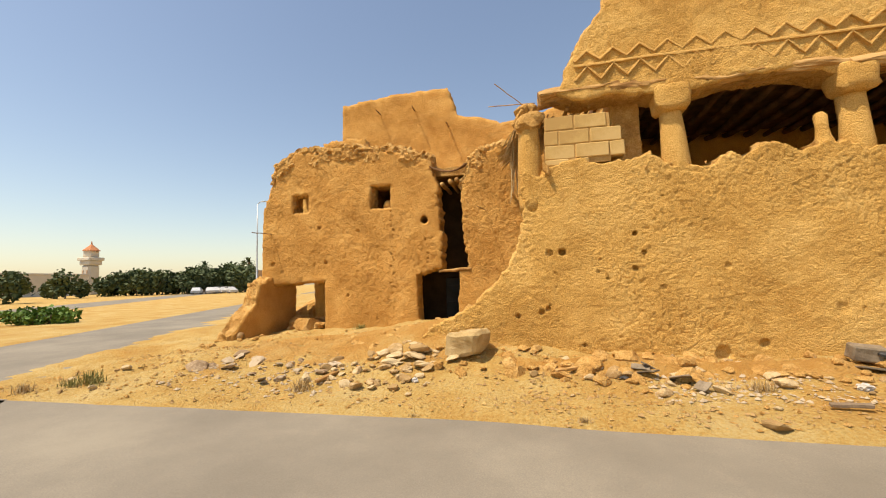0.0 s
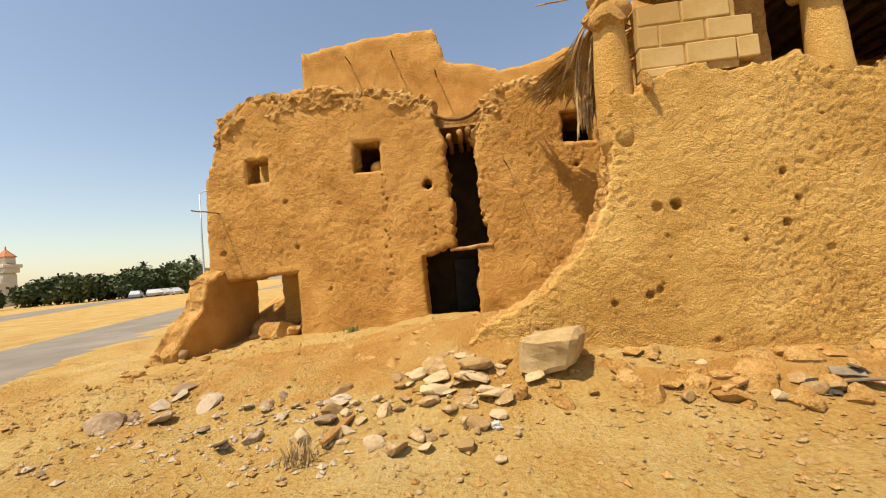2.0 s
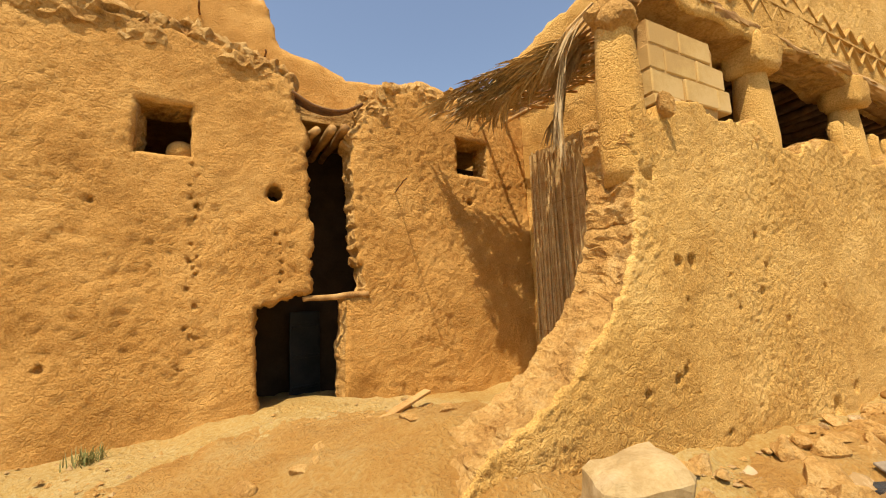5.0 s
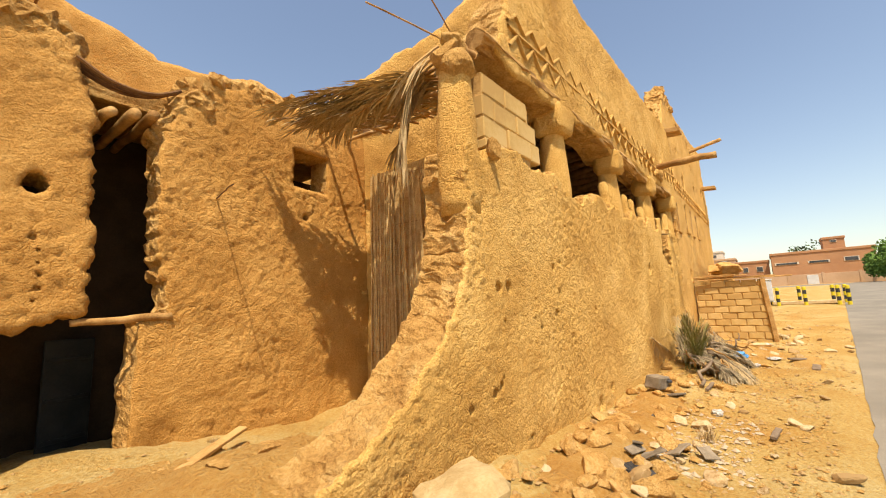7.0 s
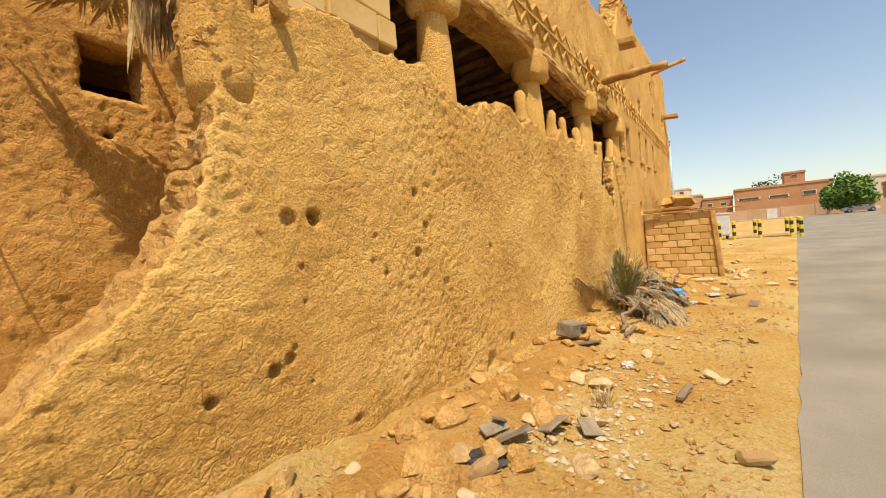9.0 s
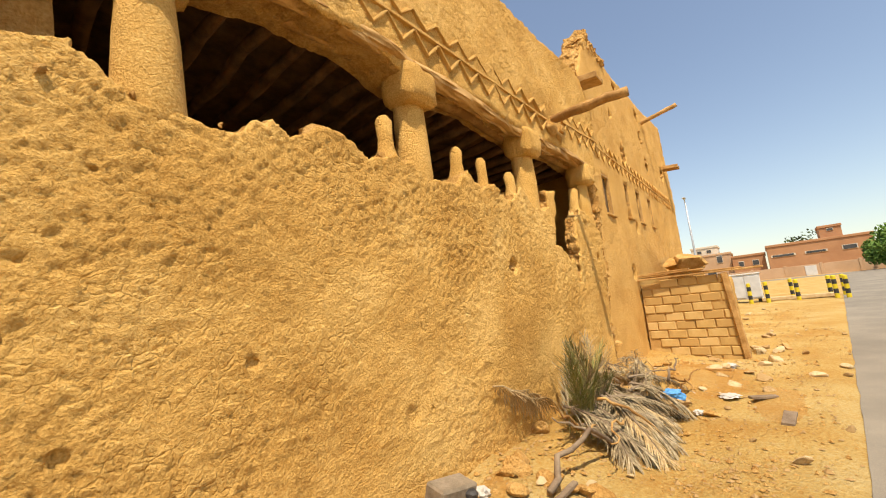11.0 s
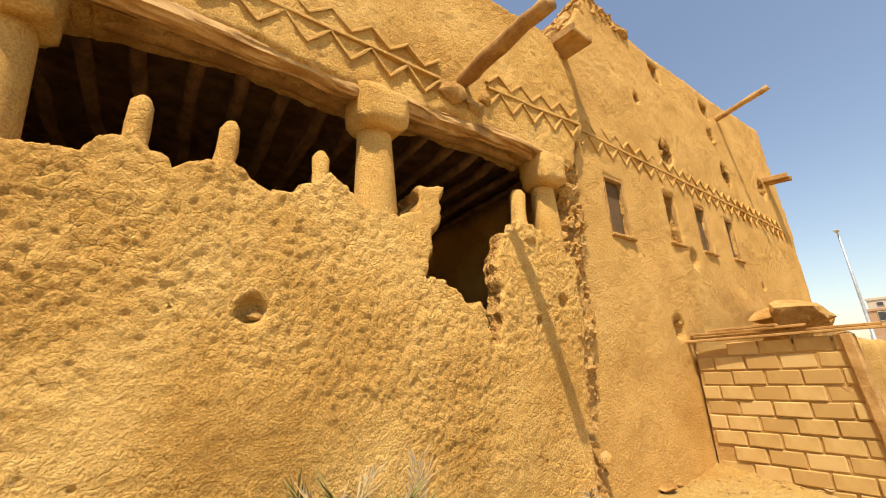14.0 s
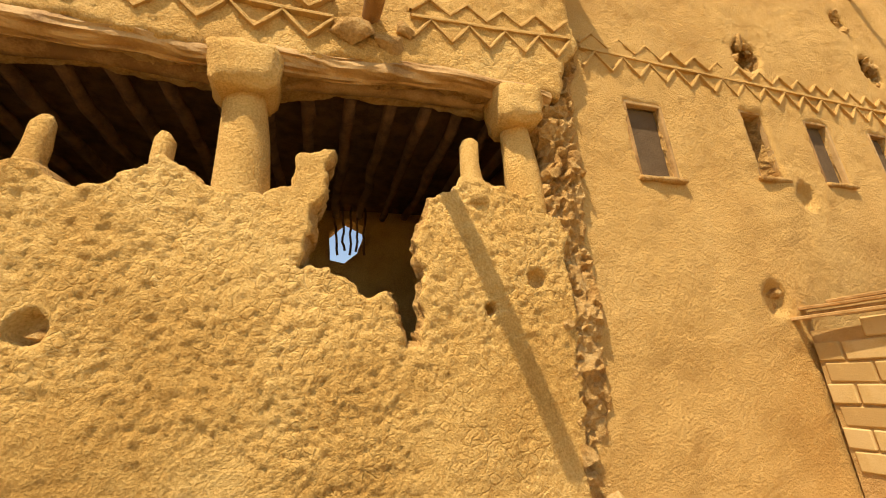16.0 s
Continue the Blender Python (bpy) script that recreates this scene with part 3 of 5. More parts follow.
structure(finish("roof_east", bm, MUD_RAW), "flat earth roof of the tall house", "roof")
bm = box(10.6, 0.4, 8.0, (15.9, 13.5, 0), rough=0.03, cuts=4)
structure(finish("wall_back_east", bm, MUD), "plain mud back wall of the tall house", "wall")
inner = mud_wall("wall_corner_room", [(-7.1, 4.5), (-4.8, 4.5), (-4.8, 2.3), (-7.1, 2.1)], (), (0, 12.0, 0), thick=0.3, seed=61, step=0.2)
structure(inner, "hanging remnant of the corner room's back wall", "wall")
crest = mud_wall("wall_crest", [(-6.95, 4.35), (-6.75, 4.9), (-6.4, 5.22), (-5.9, 5.35), (-5.2, 5.22), (-4.6, 5.32), (-3.9, 5.2), (-3.3, 5.22), (-2.9, 5.05), (-2.45, 4.95), (-2.2, 4.6), (-2.2, 4.45), (-3.2, 4.78), (-5.0, 4.85), (-6.3, 4.8)], (), (0, 10.14, 0), thick=0.55, rough=0.17, lump=0.12, seed=71, step=0.06, mat=MUD_RAW, clump=0.05)
structure(crest, "crumbling bare mud core along the broken wall top", "wall")
crest_b = mud_wall("wall_crest_middle", [(-1.55, 3.9), (-1.35, 4.55), (-0.95, 4.98), (-0.4, 5.05), (0.3, 5.08), (1.5, 5.1), (1.5, 4.85), (0.2, 4.75), (-0.7, 4.6), (-1.15, 4.3), (-1.3, 3.8)], (), (0, 10.13, 0), thick=0.5, rough=0.15, lump=0.11, seed=73, step=0.06, mat=MUD_RAW, clump=0.05)
structure(crest_b, "crumbling bare mud core above the small window", "wall")
seam = mud_wall("wall_seam", [(9.8, 0.2), (9.85, 1.5), (9.95, 2.6), (10.02, 3.6), (10.08, 4.4), (10.4, 4.7), (10.62, 5.3), (10.75, 5.2), (10.5, 4.3), (10.4, 3.3), (10.36, 2.2), (10.3, 1.2), (10.2, 0.2)], (), (0, FRONT - 0.03, 0), thick=0.4, rough=0.1, lump=0.12, seed=81, step=0.045, mat=MUD_RAW, clump=0.07)
structure(seam, "crumbling crack of bare mud between the two house fronts", "wall")
crest_c = mud_wall("wall_crest_east", [(10.46, 6.75), (10.42, 7.0), (10.95, 7.75), (11.4, 8.4), (11.8, 8.86), (12.3, 8.72), (13.2, 8.6), (13.2, 8.42), (12.3, 8.35), (11.75, 8.25), (11.3, 7.5), (10.9, 6.9)], (), (0, FRONT + 0.02, 0), thick=0.5, rough=0.13, lump=0.12, seed=87, step=0.06, mat=MUD_RAW, clump=0.06)
structure(crest_c, "crumbling bare mud along the broken corner of the tall house", "wall")
jamb = mud_wall("wall_back_remnant", [(-6.25, 1.55), (-5.0, 1.9), (-5.0, -0.3), (-6.2, -0.3)], (), (0, 11.25, 0), thick=0.3, rough=0.06, seed=83)
structure(jamb, "shaded remnant of an inner mud wall behind the opening", "wall")
# added panel, its black painting the shade behind doorway, breach and window
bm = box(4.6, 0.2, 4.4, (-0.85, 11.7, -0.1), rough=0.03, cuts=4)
structure(finish("wall_inner_sooty", bm, INNER_SHADE), "added near-black panel painting the shade inside the low house", "wall")

# ---- columns, lintels and carved bands ----
def column(x, y, z0, z1, r, cap=True, seed=0, lean=0.0):
    col = thing("column", (x, y, z0), "round mud-plastered column on the broken sill", "column", "columns of the gallery")
    h = z1 - z0
    bm = lathe([(r * 0.95, -0.1), (r * 1.02, 0.05), (r * 1.05, 0.2 * h), (r * 0.98, 0.6 * h), (r * 0.88, h), (r * 0.88, h + 0.12)], 22, 0.03, seed)
    part("shaft", bm, MUD, col, smooth=True)
    if cap:
        bm = box(r * 2.55, 0.46, 0.43, (0, -0.05, h - 0.02), bevel=0.06, rough=0.035, cuts=3, seed=seed)
        for v in bm.verts:
            v.co.x *= 1.0 + 0.1 * max(0.0, v.co.z - h) / 0.3
        part("capital", bm, MUD, col, "flared square capital of mud", smooth=True)
    col.rotation_euler = (0, radians(lean), 0)
    return col


for i, (x, z0, r, lean) in enumerate([(2.48, 3.15, 0.19, -3), (4.91, 3.15, 0.19, -2), (7.46, 3.2, 0.19, -1), (9.87, 3.2, 0.17, -1.5)]):
    column(x, front_y(x) + 0.2, z0, 4.16 if i < 2 else 4.23, r, seed=i + 3, lean=lean)
corner = column(0.16, front_y(0) + 0.2, 2.75, 4.12, 0.2, cap=False, seed=9)
for k, (px, py, pz, ps) in enumerate([(0.02, -0.04, 2.16, 0.34), (-0.1, 0.02, 2.33, 0.27), (0.1, 0.05, 2.3, 0.28), (-0.12, -0.02, 2.47, 0.2), (0.06, 0.02, 2.45, 0.2)]):
    lump_ = part("capital", rock(ps, 41 + k, (1, 0.9, 0.95), 3), MUD_RAW, corner, "crumbling broken capital")
    lump_.location = (px, py, pz - 0.75)

for i, (x, h, r) in enumerate([(4.46, 0.46, 0.085), (5.64, 0.46, 0.085), (6.2, 0.45, 0.075), (6.92, 0.42, 0.075), (9.33, 0.5, 0.09)]):
    st = thing("baluster", (x, front_y(x) + 0.17, 3.38 if i < 4 else 3.5), "broken stub of a mud baluster on the sill", "baluster", "balusters of the gallery")
    bm = lathe([(r * 2.1, -0.14), (r * 1.9, 0.0), (r * 1.4, 0.09), (r * 1.1, 0.16), (r, 0.6 * h), (r * 0.95, h), (r * 0.55, h + 0.06)], 14, 0.035, i)
    part("stub", bm, MUD, st, smooth=True)


def log(name, a, b, r0, r1, label, category, mat, group="", sag=0.0, seed=0, wob=0.03, split=0.0):
    a, b = Vector(a), Vector(b)
    root = thing(name, a, label, category, group)
    n = 10
    pts = [(b - a) * (k / n) + Vector((0, 0, -sag * 4 * (k / n) * (1 - k / n))) + noise.noise_vector(Vector((k * 0.5, seed, 0))) * wob for k in range(n + 1)]
    if split:
        fine = [pts[k // 4].lerp(pts[min(n, k // 4 + 1)], (k % 4) / 4) for k in range(4 * n + 1)]
        bm = tube(fine, [r0 + (r1 - r0) * k / (4 * n) for k in range(4 * n + 1)], 26)
        for v in bm.verts:
            c = Vector((v.co.x * 1.1 + seed, v.co.y * 13, v.co.z * 13))
            v.co += Vector((0, 1, 1)) * (noise.noise(c) * split + noise.noise(c * 2.3) * split * 0.6) + Vector((0, 0, noise.noise(Vector((v.co.x * 1.7, seed, 0))) * split))
        part("trunk", bm, mat, root)
    else:
        part("trunk", tube(pts, [r0 + (r1 - r0) * k / n for k in range(n + 1)], 10, wobble=r0 * 0.4, seed=seed), mat, root, smooth=True)
    return root


for i, (x0, x1, z) in enumerate([(0.35, 2.5, 4.5), (2.3, 5.0, 4.46), (4.8, 7.5, 4.45), (7.3, 10.2, 4.47)]):
    log("lintel_log", (x0, front_y(x0) + 0.08, z + 0.1), (x1, front_y(x1) + 0.08, z + 0.1), 0.11, 0.1, "weathered split palm-trunk lintel under the upper wall", "lintel", WOOD, "lintel logs", -0.06, i, 0.05, 0.05)
    log("lintel_log", (x0, front_y(x0) + 0.36, z + 0.12), (x1, front_y(x1) + 0.36, z + 0.12), 0.1, 0.09, "weathered palm-trunk lintel under the upper wall", "lintel", WOOD, "lintel logs", -0.08, i + 7)
for i in range(22):
    x = 1.9 + i * 0.4
    log("joist", (x, FRONT + 0.5, 4.74), (x + 0.1, 10.5, 4.76), 0.07, 0.06, "dark brown palm-trunk roof joist over the gallery", "joist", DARK_WOOD, "gallery roof joists", 0.05, i, 0.05)


def carved_band(x0, x1, z0, z1, y, parent, step=0.4, seed=0, slope=0.0):
    """A raised line, a zigzag over it and hanging teeth under it, as plaster relief."""
    def line(x):
        t = (x - x0) / (x1 - x0)
        return z0 + (z1 - z0) * t + 0.02 * noise.noise(Vector((x * 1.2, seed, 0)))

    def ribbon(pts, half, depth, name):
        bm = bmesh.new()
        rows = []
        for i, p in enumerate(pts):
            a, b = Vector(pts[max(0, i - 1)]), Vector(pts[min(len(pts) - 1, i + 1)])
            d = (b - a).normalized()
            n = Vector((-d.y, d.x))
            if n.y < 0:
                n = -n
            hw = half * (1 + 0.3 * noise.noise(Vector((p[0] * 5, p[1] * 5, seed))))
            yy = y + slope * p[0]
            top, bot = Vector(p) + n * hw, Vector(p) - n * hw
            rows.append([bm.verts.new((top.x, yy + 0.05, top.y)), bm.verts.new((top.x, yy - depth * 0.5, top.y)), bm.verts.new((p[0], yy - depth, p[1])), bm.verts.new((bot.x, yy - depth, bot.y)), bm.verts.new((bot.x, yy + 0.05, bot.y))])
        for r0, r1 in zip(rows, rows[1:]):
            for k in range(4):
                bm.faces.new((r0[k], r0[k + 1], r1[k + 1], r1[k]))
        part(name, bm, MUD_SMOOTH, parent)

    n = int((x1 - x0) / 0.12)
    ribbon([(x0 + (x1 - x0) * i / n, line(x0 + (x1 - x0) * i / n)) for i in range(n + 1)], 0.022, 0.026, "raised_line")
    k = int((x1 - x0) / (step / 2))
    for lift, hh, nm in ((0.16, 0.085, "zigzag"), (-0.135, 0.115, "zigzag")):
        zz = []
        for i in range(k + 1):
            x = x0 + (x1 - x0) * i / k
            z = line(x) + lift + (hh if i % 2 else -hh) * (1 + 0.15 * noise.noise(Vector((i, seed, 4))))
            zz.append((x, z))
        dense = []
        for p, q in zip(zz, zz[1:]):
            dense += [p, ((p[0] * 2 + q[0]) / 3, (p[1] * 2 + q[1]) / 3), ((p[0] + q[0] * 2) / 3, (p[1] + q[1] * 2) / 3)]
        ribbon(dense + [zz[-1]], 0.017, 0.022, nm)


carved_band(0.95, 8.1, 5.04, 5.04, front_y(0) - 0.025, high, seed=1, slope=SLOPE)
carved_band(8.8, 10.55, 5.22, 5.32, front_y(0) - 0.025, high, seed=2, step=0.36, slope=SLOPE)
carved_band(10.8, 20.9, 5.42, 5.5, FRONT - 0.025, east, seed=3)

# the carved plaster is patched with mud round the beam end
for i, (x, z, s) in enumerate([(8.25, 4.92, 0.3), (8.6, 4.85, 0.24), (8.75, 5.02, 0.2)]):
    bm = rock(s, i + 60, (1, 0.5, 0.8))
    ob = finish("mud_clod", bm, MUD_RAW)
    ob.location = (x, front_y(x) - 0.02, z)
    tagged(ob, "crumbling clod of mud round the roof beam", "clod", "clods on the front wall")

log("roof_beam", (8.42, 6.95, 5.14), (8.42, 5.38, 5.14), 0.085, 0.08, "round wooden beam jutting from the front wall", "beam", WOOD, "jutting beams", 0, 3, 0.01)
log("roof_beam", (17.4, 6.95, 8.1), (17.47, 5.6, 8.4), 0.08, 0.07, "slim wooden pole jutting from the tall house", "beam", WOOD, "jutting beams", 0, 4, 0.02)


def spout(x, y, z, w, length):
    root = thing("water_spout", (x, y, z), "wooden rainwater spout jutting from the wall top", "water spout", "roof spouts")
    part("bottom_board", box(w, length, 0.05, (0, -length / 2 + 0.2, 0), bevel=0.01, rough=0.01), WOOD, root)
    for s in (-1, 1):
        part("side_board", box(0.05, length, 0.14, (s * w / 2, -length / 2 + 0.2, 0.0), bevel=0.01, rough=0.01), WOOD, root)
    root.rotation_euler = (radians(6), 0, 0)


spout(10.5, FRONT, 6.68, 0.42, 0.72)
spout(20.0, FRONT, 6.9, 0.4, 0.8)


# ---- windows of the tall house ----
WIRE = material("grey_wire_screen", [(0.11, 0.065, 0.03), (0.18, 0.115, 0.055)], 4.0, 1.0, 160, 0.5, 160.0, fine=0.6)
for i, (x0, z0, x1, z1, screen) in enumerate([(11.32, 3.86, 11.8, 4.8, 1), (13.22, 4.02, 13.58, 4.98, 0), (14.5, 4.05, 14.95, 5.0, 1), (16.0, 4.1, 16.4, 5.0, 1)]):
    w = thing("window_%d" % (i + 1), ((x0 + x1) / 2, FRONT + 0.03, z0), "small window with weathered wooden frame in mud wall", "window", kind="structure")
    ww, hh = x1 - x0 + 0.05, z1 - z0 + 0.04
    for s in (-1, 1):
        part("frame_post", box(0.05, 0.07, hh, (s * ww / 2, 0, -0.02), bevel=0.008, rough=0.008), WOOD, w)
    part("frame_head", box(ww, 0.07, 0.05, (0, 0.002, hh - 0.06), bevel=0.008, rough=0.008), WOOD, w)
    part("sill", box(ww + 0.12, 0.16, 0.06, (0, -0.02, -0.07), bevel=0.02, rough=0.02, cuts=2), MUD_RAW, w)
    if screen:
        part("screen", box(ww - 0.05, 0.012, hh - 0.06, (0, 0.06, 0), rough=0.004, cuts=2), WIRE, w, "grey wire screen")

# ---- concrete infill by the corner column ----
blocks_mesh = {}


def concrete_block(parent, length, height, depth, at, rot=(0, 0, 0), name="block"):
    key = (round(length, 2), round(height, 2), round(depth, 2))
    if key not in blocks_mesh:
        bm = box(length, depth, height, (0, 0, 0), bevel=0.012, rough=0.006)
        me = bpy.data.meshes.new("block")
        bm.to_mesh(me)
        bm.free()
        me.materials.append(BLOCK)
        blocks_mesh[key] = me
    ob = new(name, blocks_mesh[key])
    ob.parent = parent
    ob.location = at
    ob.rotation_euler = [radians(a) for a in rot]
    return ob


infill = thing("block_infill", (0.42, FRONT + 0.21, 3.4), "patch of pale concrete blocks closing a gallery bay", "block wall")
rows = [(0.0, [(0.0, 0.38), (0.4, 0.3)]), (0.11, [(0.0, 0.48), (0.5, 0.52), (1.04, 0.22)]), (0.36, [(0.0, 0.22), (0.24, 0.48), (0.74, 0.48)]), (0.61, [(0.02, 0.46), (0.5, 0.5)])]
rnd = random.Random(4)
for k, (z, row) in enumerate(rows):
    for x, ln_ in row:
        concrete_block(infill, ln_, 0.1 if k == 0 else 0.235, 0.2, (x + ln_ / 2, rnd.uniform(-0.02, 0.015), z), (0, rnd.uniform(-1, 1), rnd.uniform(-1.5, 1.5)))
part("mortar", box(1.04, 0.18, 0.82, (0.53, 0.01, 0.02), rough=0.014, cuts=7), MORTAR, infill, "rough grey mortar")

# ---- block enclosure beyond the crack ----
yard = thing("block_wall", (13.1, 5.8, 0.3), "low wall of sandy concrete blocks with rough joints", "block wall")
rnd = random.Random(8)
for c in range(10):
    y = -0.93 - (0.2 if c % 2 else 0.0)
    while y < 0.9:
        y0, y1 = max(y, -0.93), min(y + 0.405, 0.93)
        if y1 - y0 > 0.08 and not (c == 9 and y0 > 0.4) and not (c < 4 and y0 > 0.65):
            concrete_block(yard, round(y1 - y0 - 0.022, 2), 0.186, 0.2, (rnd.uniform(-0.012, 0.012), (y0 + y1) / 2, -0.1 + c * 0.205), (rnd.uniform(-1.0, 1.0), rnd.uniform(-1.5, 1.5), 90 + rnd.uniform(-1.2, 1.2)))
        y += 0.405
part("mortar", box(0.155, 1.86, 2.0, (0.0, 0, -0.15), rough=0.016, cuts=9), MORTAR, yard, "dusty mortar in the joints")
side = mud_wall("wall_yard", [(13.1, 2.15), (14.5, 2.2), (16.0, 2.2), (16.0, 0), (13.1, 0)], (), (0, 4.95, 0), thick=0.2, rough=0.03, lump=0.02, seed=51)
structure(side, "plastered side of the block enclosure", "wall")
post = thing("post", (13.02, 4.8, 0.3), "leaning sandy timber post against the block wall", "post")
part("timber", box(0.16, 0.13, 1.95, (0, 0, 0), (-4, 0, 0), bevel=0.02, rough=0.015, cuts=2), WOOD, post)
for i, (y0, y1, z, dx) in enumerate([(6.9, 4.4, 2.27, -0.1), (6.7, 4.6, 2.31, 0.05), (6.75, 5.3, 2.37, -0.02), (6.6, 4.2, 2.28, 0.22), (6.5, 5.6, 2.41, 0.0)]):
    pl = thing("plank", (13.05 + dx, (y0 + y1) / 2, z), "weathered timber plank laid along the block wall", "plank", "planks on the block wall")
    part("board", box(0.11, abs(y1 - y0), 0.035, (0, 0, 0), (0, 0, 3 - 2 * i), bevel=0.006, rough=0.012, cuts=3), WOOD, pl)
stub_far = mud_wall("wall_far_stub", [(15.5, 2.75), (16.2, 2.95), (17.4, 2.9), (19, 2.6), (22, 2.4), (26, 2.0), (26, 0), (15.5, 0)], (), (0, 6.0, 0), thick=0.6, rough=0.12, lump=0.12, seed=53, step=0.15, mat=MUD_RAW)
structure(stub_far, "crumbled mud wall end beyond the enclosure", "wall")
for i, (x, y, s) in enumerate([(15.6, 5.9, 0.9), (16.4, 6.1, 0.7), (15.2, 6.2, 0.6)]):
    ob = finish("mud_lump", rock(s, i + 5, (1.3, 1, 0.45), 3), MUD_RAW)
    ob.location = (x, y, 2.68 if i else 2.75)
    tagged(ob, "crumbled lump of mud brick on the wall top", "mud lump", "lumps on the wall stub")

# crumbled seam between the two house fronts
rnd = random.Random(17)
for i in range(46):
    z = 0.6 + i * 0.082
    ob = finish("seam_clod", rock(rnd.uniform(0.06, 0.17), i, (0.8, 0.6, rnd.uniform(0.6, 1.1)), 2), MUD_RAW, high if z > 4.4 else low)
    ob.location = (10.02 + 0.07 * math.sin(z * 2.2) + 0.04 * (z - 2) + rnd.uniform(-0.1, 0.1), FRONT - 0.06 + rnd.uniform(-0.06, 0.1), z)
    ob.rotation_euler = (rnd.uniform(0, 3), rnd.uniform(0, 3), rnd.uniform(0, 3))
for hx, hz, hr in [(13.7, 5.95, 0.26), (16.9, 6.35, 0.3), (16.6, 7.35, 0.22), (19.5, 6.6, 0.3), (12.95, 2.5, 0.15)]:
    for k in range(9):
        a = rnd.uniform(0, 6.28)
        ob = finish("hole_clod", rock(rnd.uniform(0.08, 0.2), 200 + k, (1, 0.7, 0.8), 2), MUD_RAW, east)
        ob.location = (hx + hr * 0.95 * math.cos(a), FRONT + rnd.uniform(0.0, 0.12), hz + hr * 0.9 * math.sin(a))
        ob.rotation_euler = (rnd.uniform(0, 3), rnd.uniform(0, 3), rnd.uniform(0, 3))
# rubble lying on the broken wall tops
rnd = random.Random(23)
clod_meshes = []
for i in range(8):
    bm = rock(1.0, 90 + i, (1, rnd.uniform(0.6, 1), rnd.uniform(0.5, 0.8)), 2)
    me = bpy.data.meshes.new("clod")
    bm.to_mesh(me)
    bm.free()
    me.materials.append(MUD_RAW)
    clod_meshes.append(me)
tops = [(-6.9, 4.35, -6.4, 5.1, 10.1, 14), (-6.3, 5.2, -3.2, 5.02, 10.1, 80), (-3.2, 5.0, -2.3, 4.7, 10.1, 20), (-1.4, 4.2, -0.9, 4.85, 10.1, 26), (-0.9, 4.85, 0.5, 4.95, 10.1, 26), (1.7, 3.27, 4.2, 3.27, FRONT, 22), (5.0, 3.24, 7.3, 3.26, FRONT, 20)]
for x0, z0, x1, z1, y, n in tops:
    for k in range(n):
        t, s = rnd.random(), rnd.uniform(0.08, 0.3) if y > 8 else rnd.uniform(0.03, 0.08)
        ob = new("mud_clod", rnd.choice(clod_meshes))
        ob.location = (x0 + (x1 - x0) * t, y + rnd.uniform(0.02, 0.5), z0 + (z1 - z0) * t + s * 0.15 + rnd.uniform(-0.08, 0.04))
        ob.scale = (s, s, s)
        ob.rotation_euler = (rnd.uniform(0, 6), rnd.uniform(0, 6), rnd.uniform(0, 6))
        tagged(ob, "crumbling mud clod on the broken wall top", "clod", "clods on the wall tops")

# ---- doorway of the low house ----
log("door_lintel", (-2.15, 10.2, 1.77), (-1.3, 10.1, 1.82), 0.035, 0.045, "bare crooked wooden pole over the doorway", "lintel", WOOD, "", 0.0, 5, 0.02)
sag = thing("sagging_mat", (-2.3, 10.2, 4.35), "dark sagging roof mat over the tall breach", "mat")
for k in range(5):
    part("strand", tube([(0.95 * i / 8, 0.1 * k - 0.15, 0.15 - 0.7 * (i / 8) * (1 - i / 8) + 0.03 * k) for i in range(9)], 0.022, 6, wobble=0.01, seed=k), DARK_WOOD, sag)
for i, x in enumerate([-2.0, -1.78, -1.6]):
    log("roof_pole", (x, 10.05, 4.02 + 0.04 * i), (x - 0.05, 12.4, 4.15), 0.058, 0.05, "cut end of a palm-trunk roof pole in the breach", "roof pole", WOOD, "roof poles in the breach", 0, i, 0.02)
for k in range(5):
    log("roof_pole", (8.42 + 0.11 * k, 10.45, 4.05 + 0.06 * (k % 2)), (8.38 + 0.13 * k, 10.42, 4.96), 0.022, 0.018, "dark palm rib hanging before the breach", "roof pole", DARK_WOOD, "ribs in the gallery breach", 0, 60 + k, 0.03)
dish = finish("clay_bowl", lathe([(0.1, 0), (0.17, 0.05), (0.2, 0.16), (0.185, 0.17), (0.15, 0.07)], 18), MUD_SMOOTH, smooth=True)
dish.scale = (0.8, 0.8, 0.8)
dish.location = (-3.54, 10.3, 3.55)
dish.rotation_euler = (radians(-65), 0, 0)
tagged(dish, "old round clay bowl lying in the window", "bowl")
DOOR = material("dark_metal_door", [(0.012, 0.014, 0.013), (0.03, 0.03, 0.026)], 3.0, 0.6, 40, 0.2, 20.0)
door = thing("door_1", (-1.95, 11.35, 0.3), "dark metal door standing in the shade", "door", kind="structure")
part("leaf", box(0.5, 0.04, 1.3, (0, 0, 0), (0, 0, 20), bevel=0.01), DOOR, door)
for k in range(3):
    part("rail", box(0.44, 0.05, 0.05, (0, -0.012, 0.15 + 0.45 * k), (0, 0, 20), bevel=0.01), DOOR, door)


def rod(a, b, r, label, name="iron_rod", mat=None):
    root = thing(name, a, label, "rod", "rods on the walls")
    a, b = Vector(a), Vector(b)
    part("bar", tube([(b - a) * k / 5 + noise.noise_vector(Vector((k, a.x, 0))) * 0.015 for k in range(6)], r, 6), mat or DARK_WOOD, root)


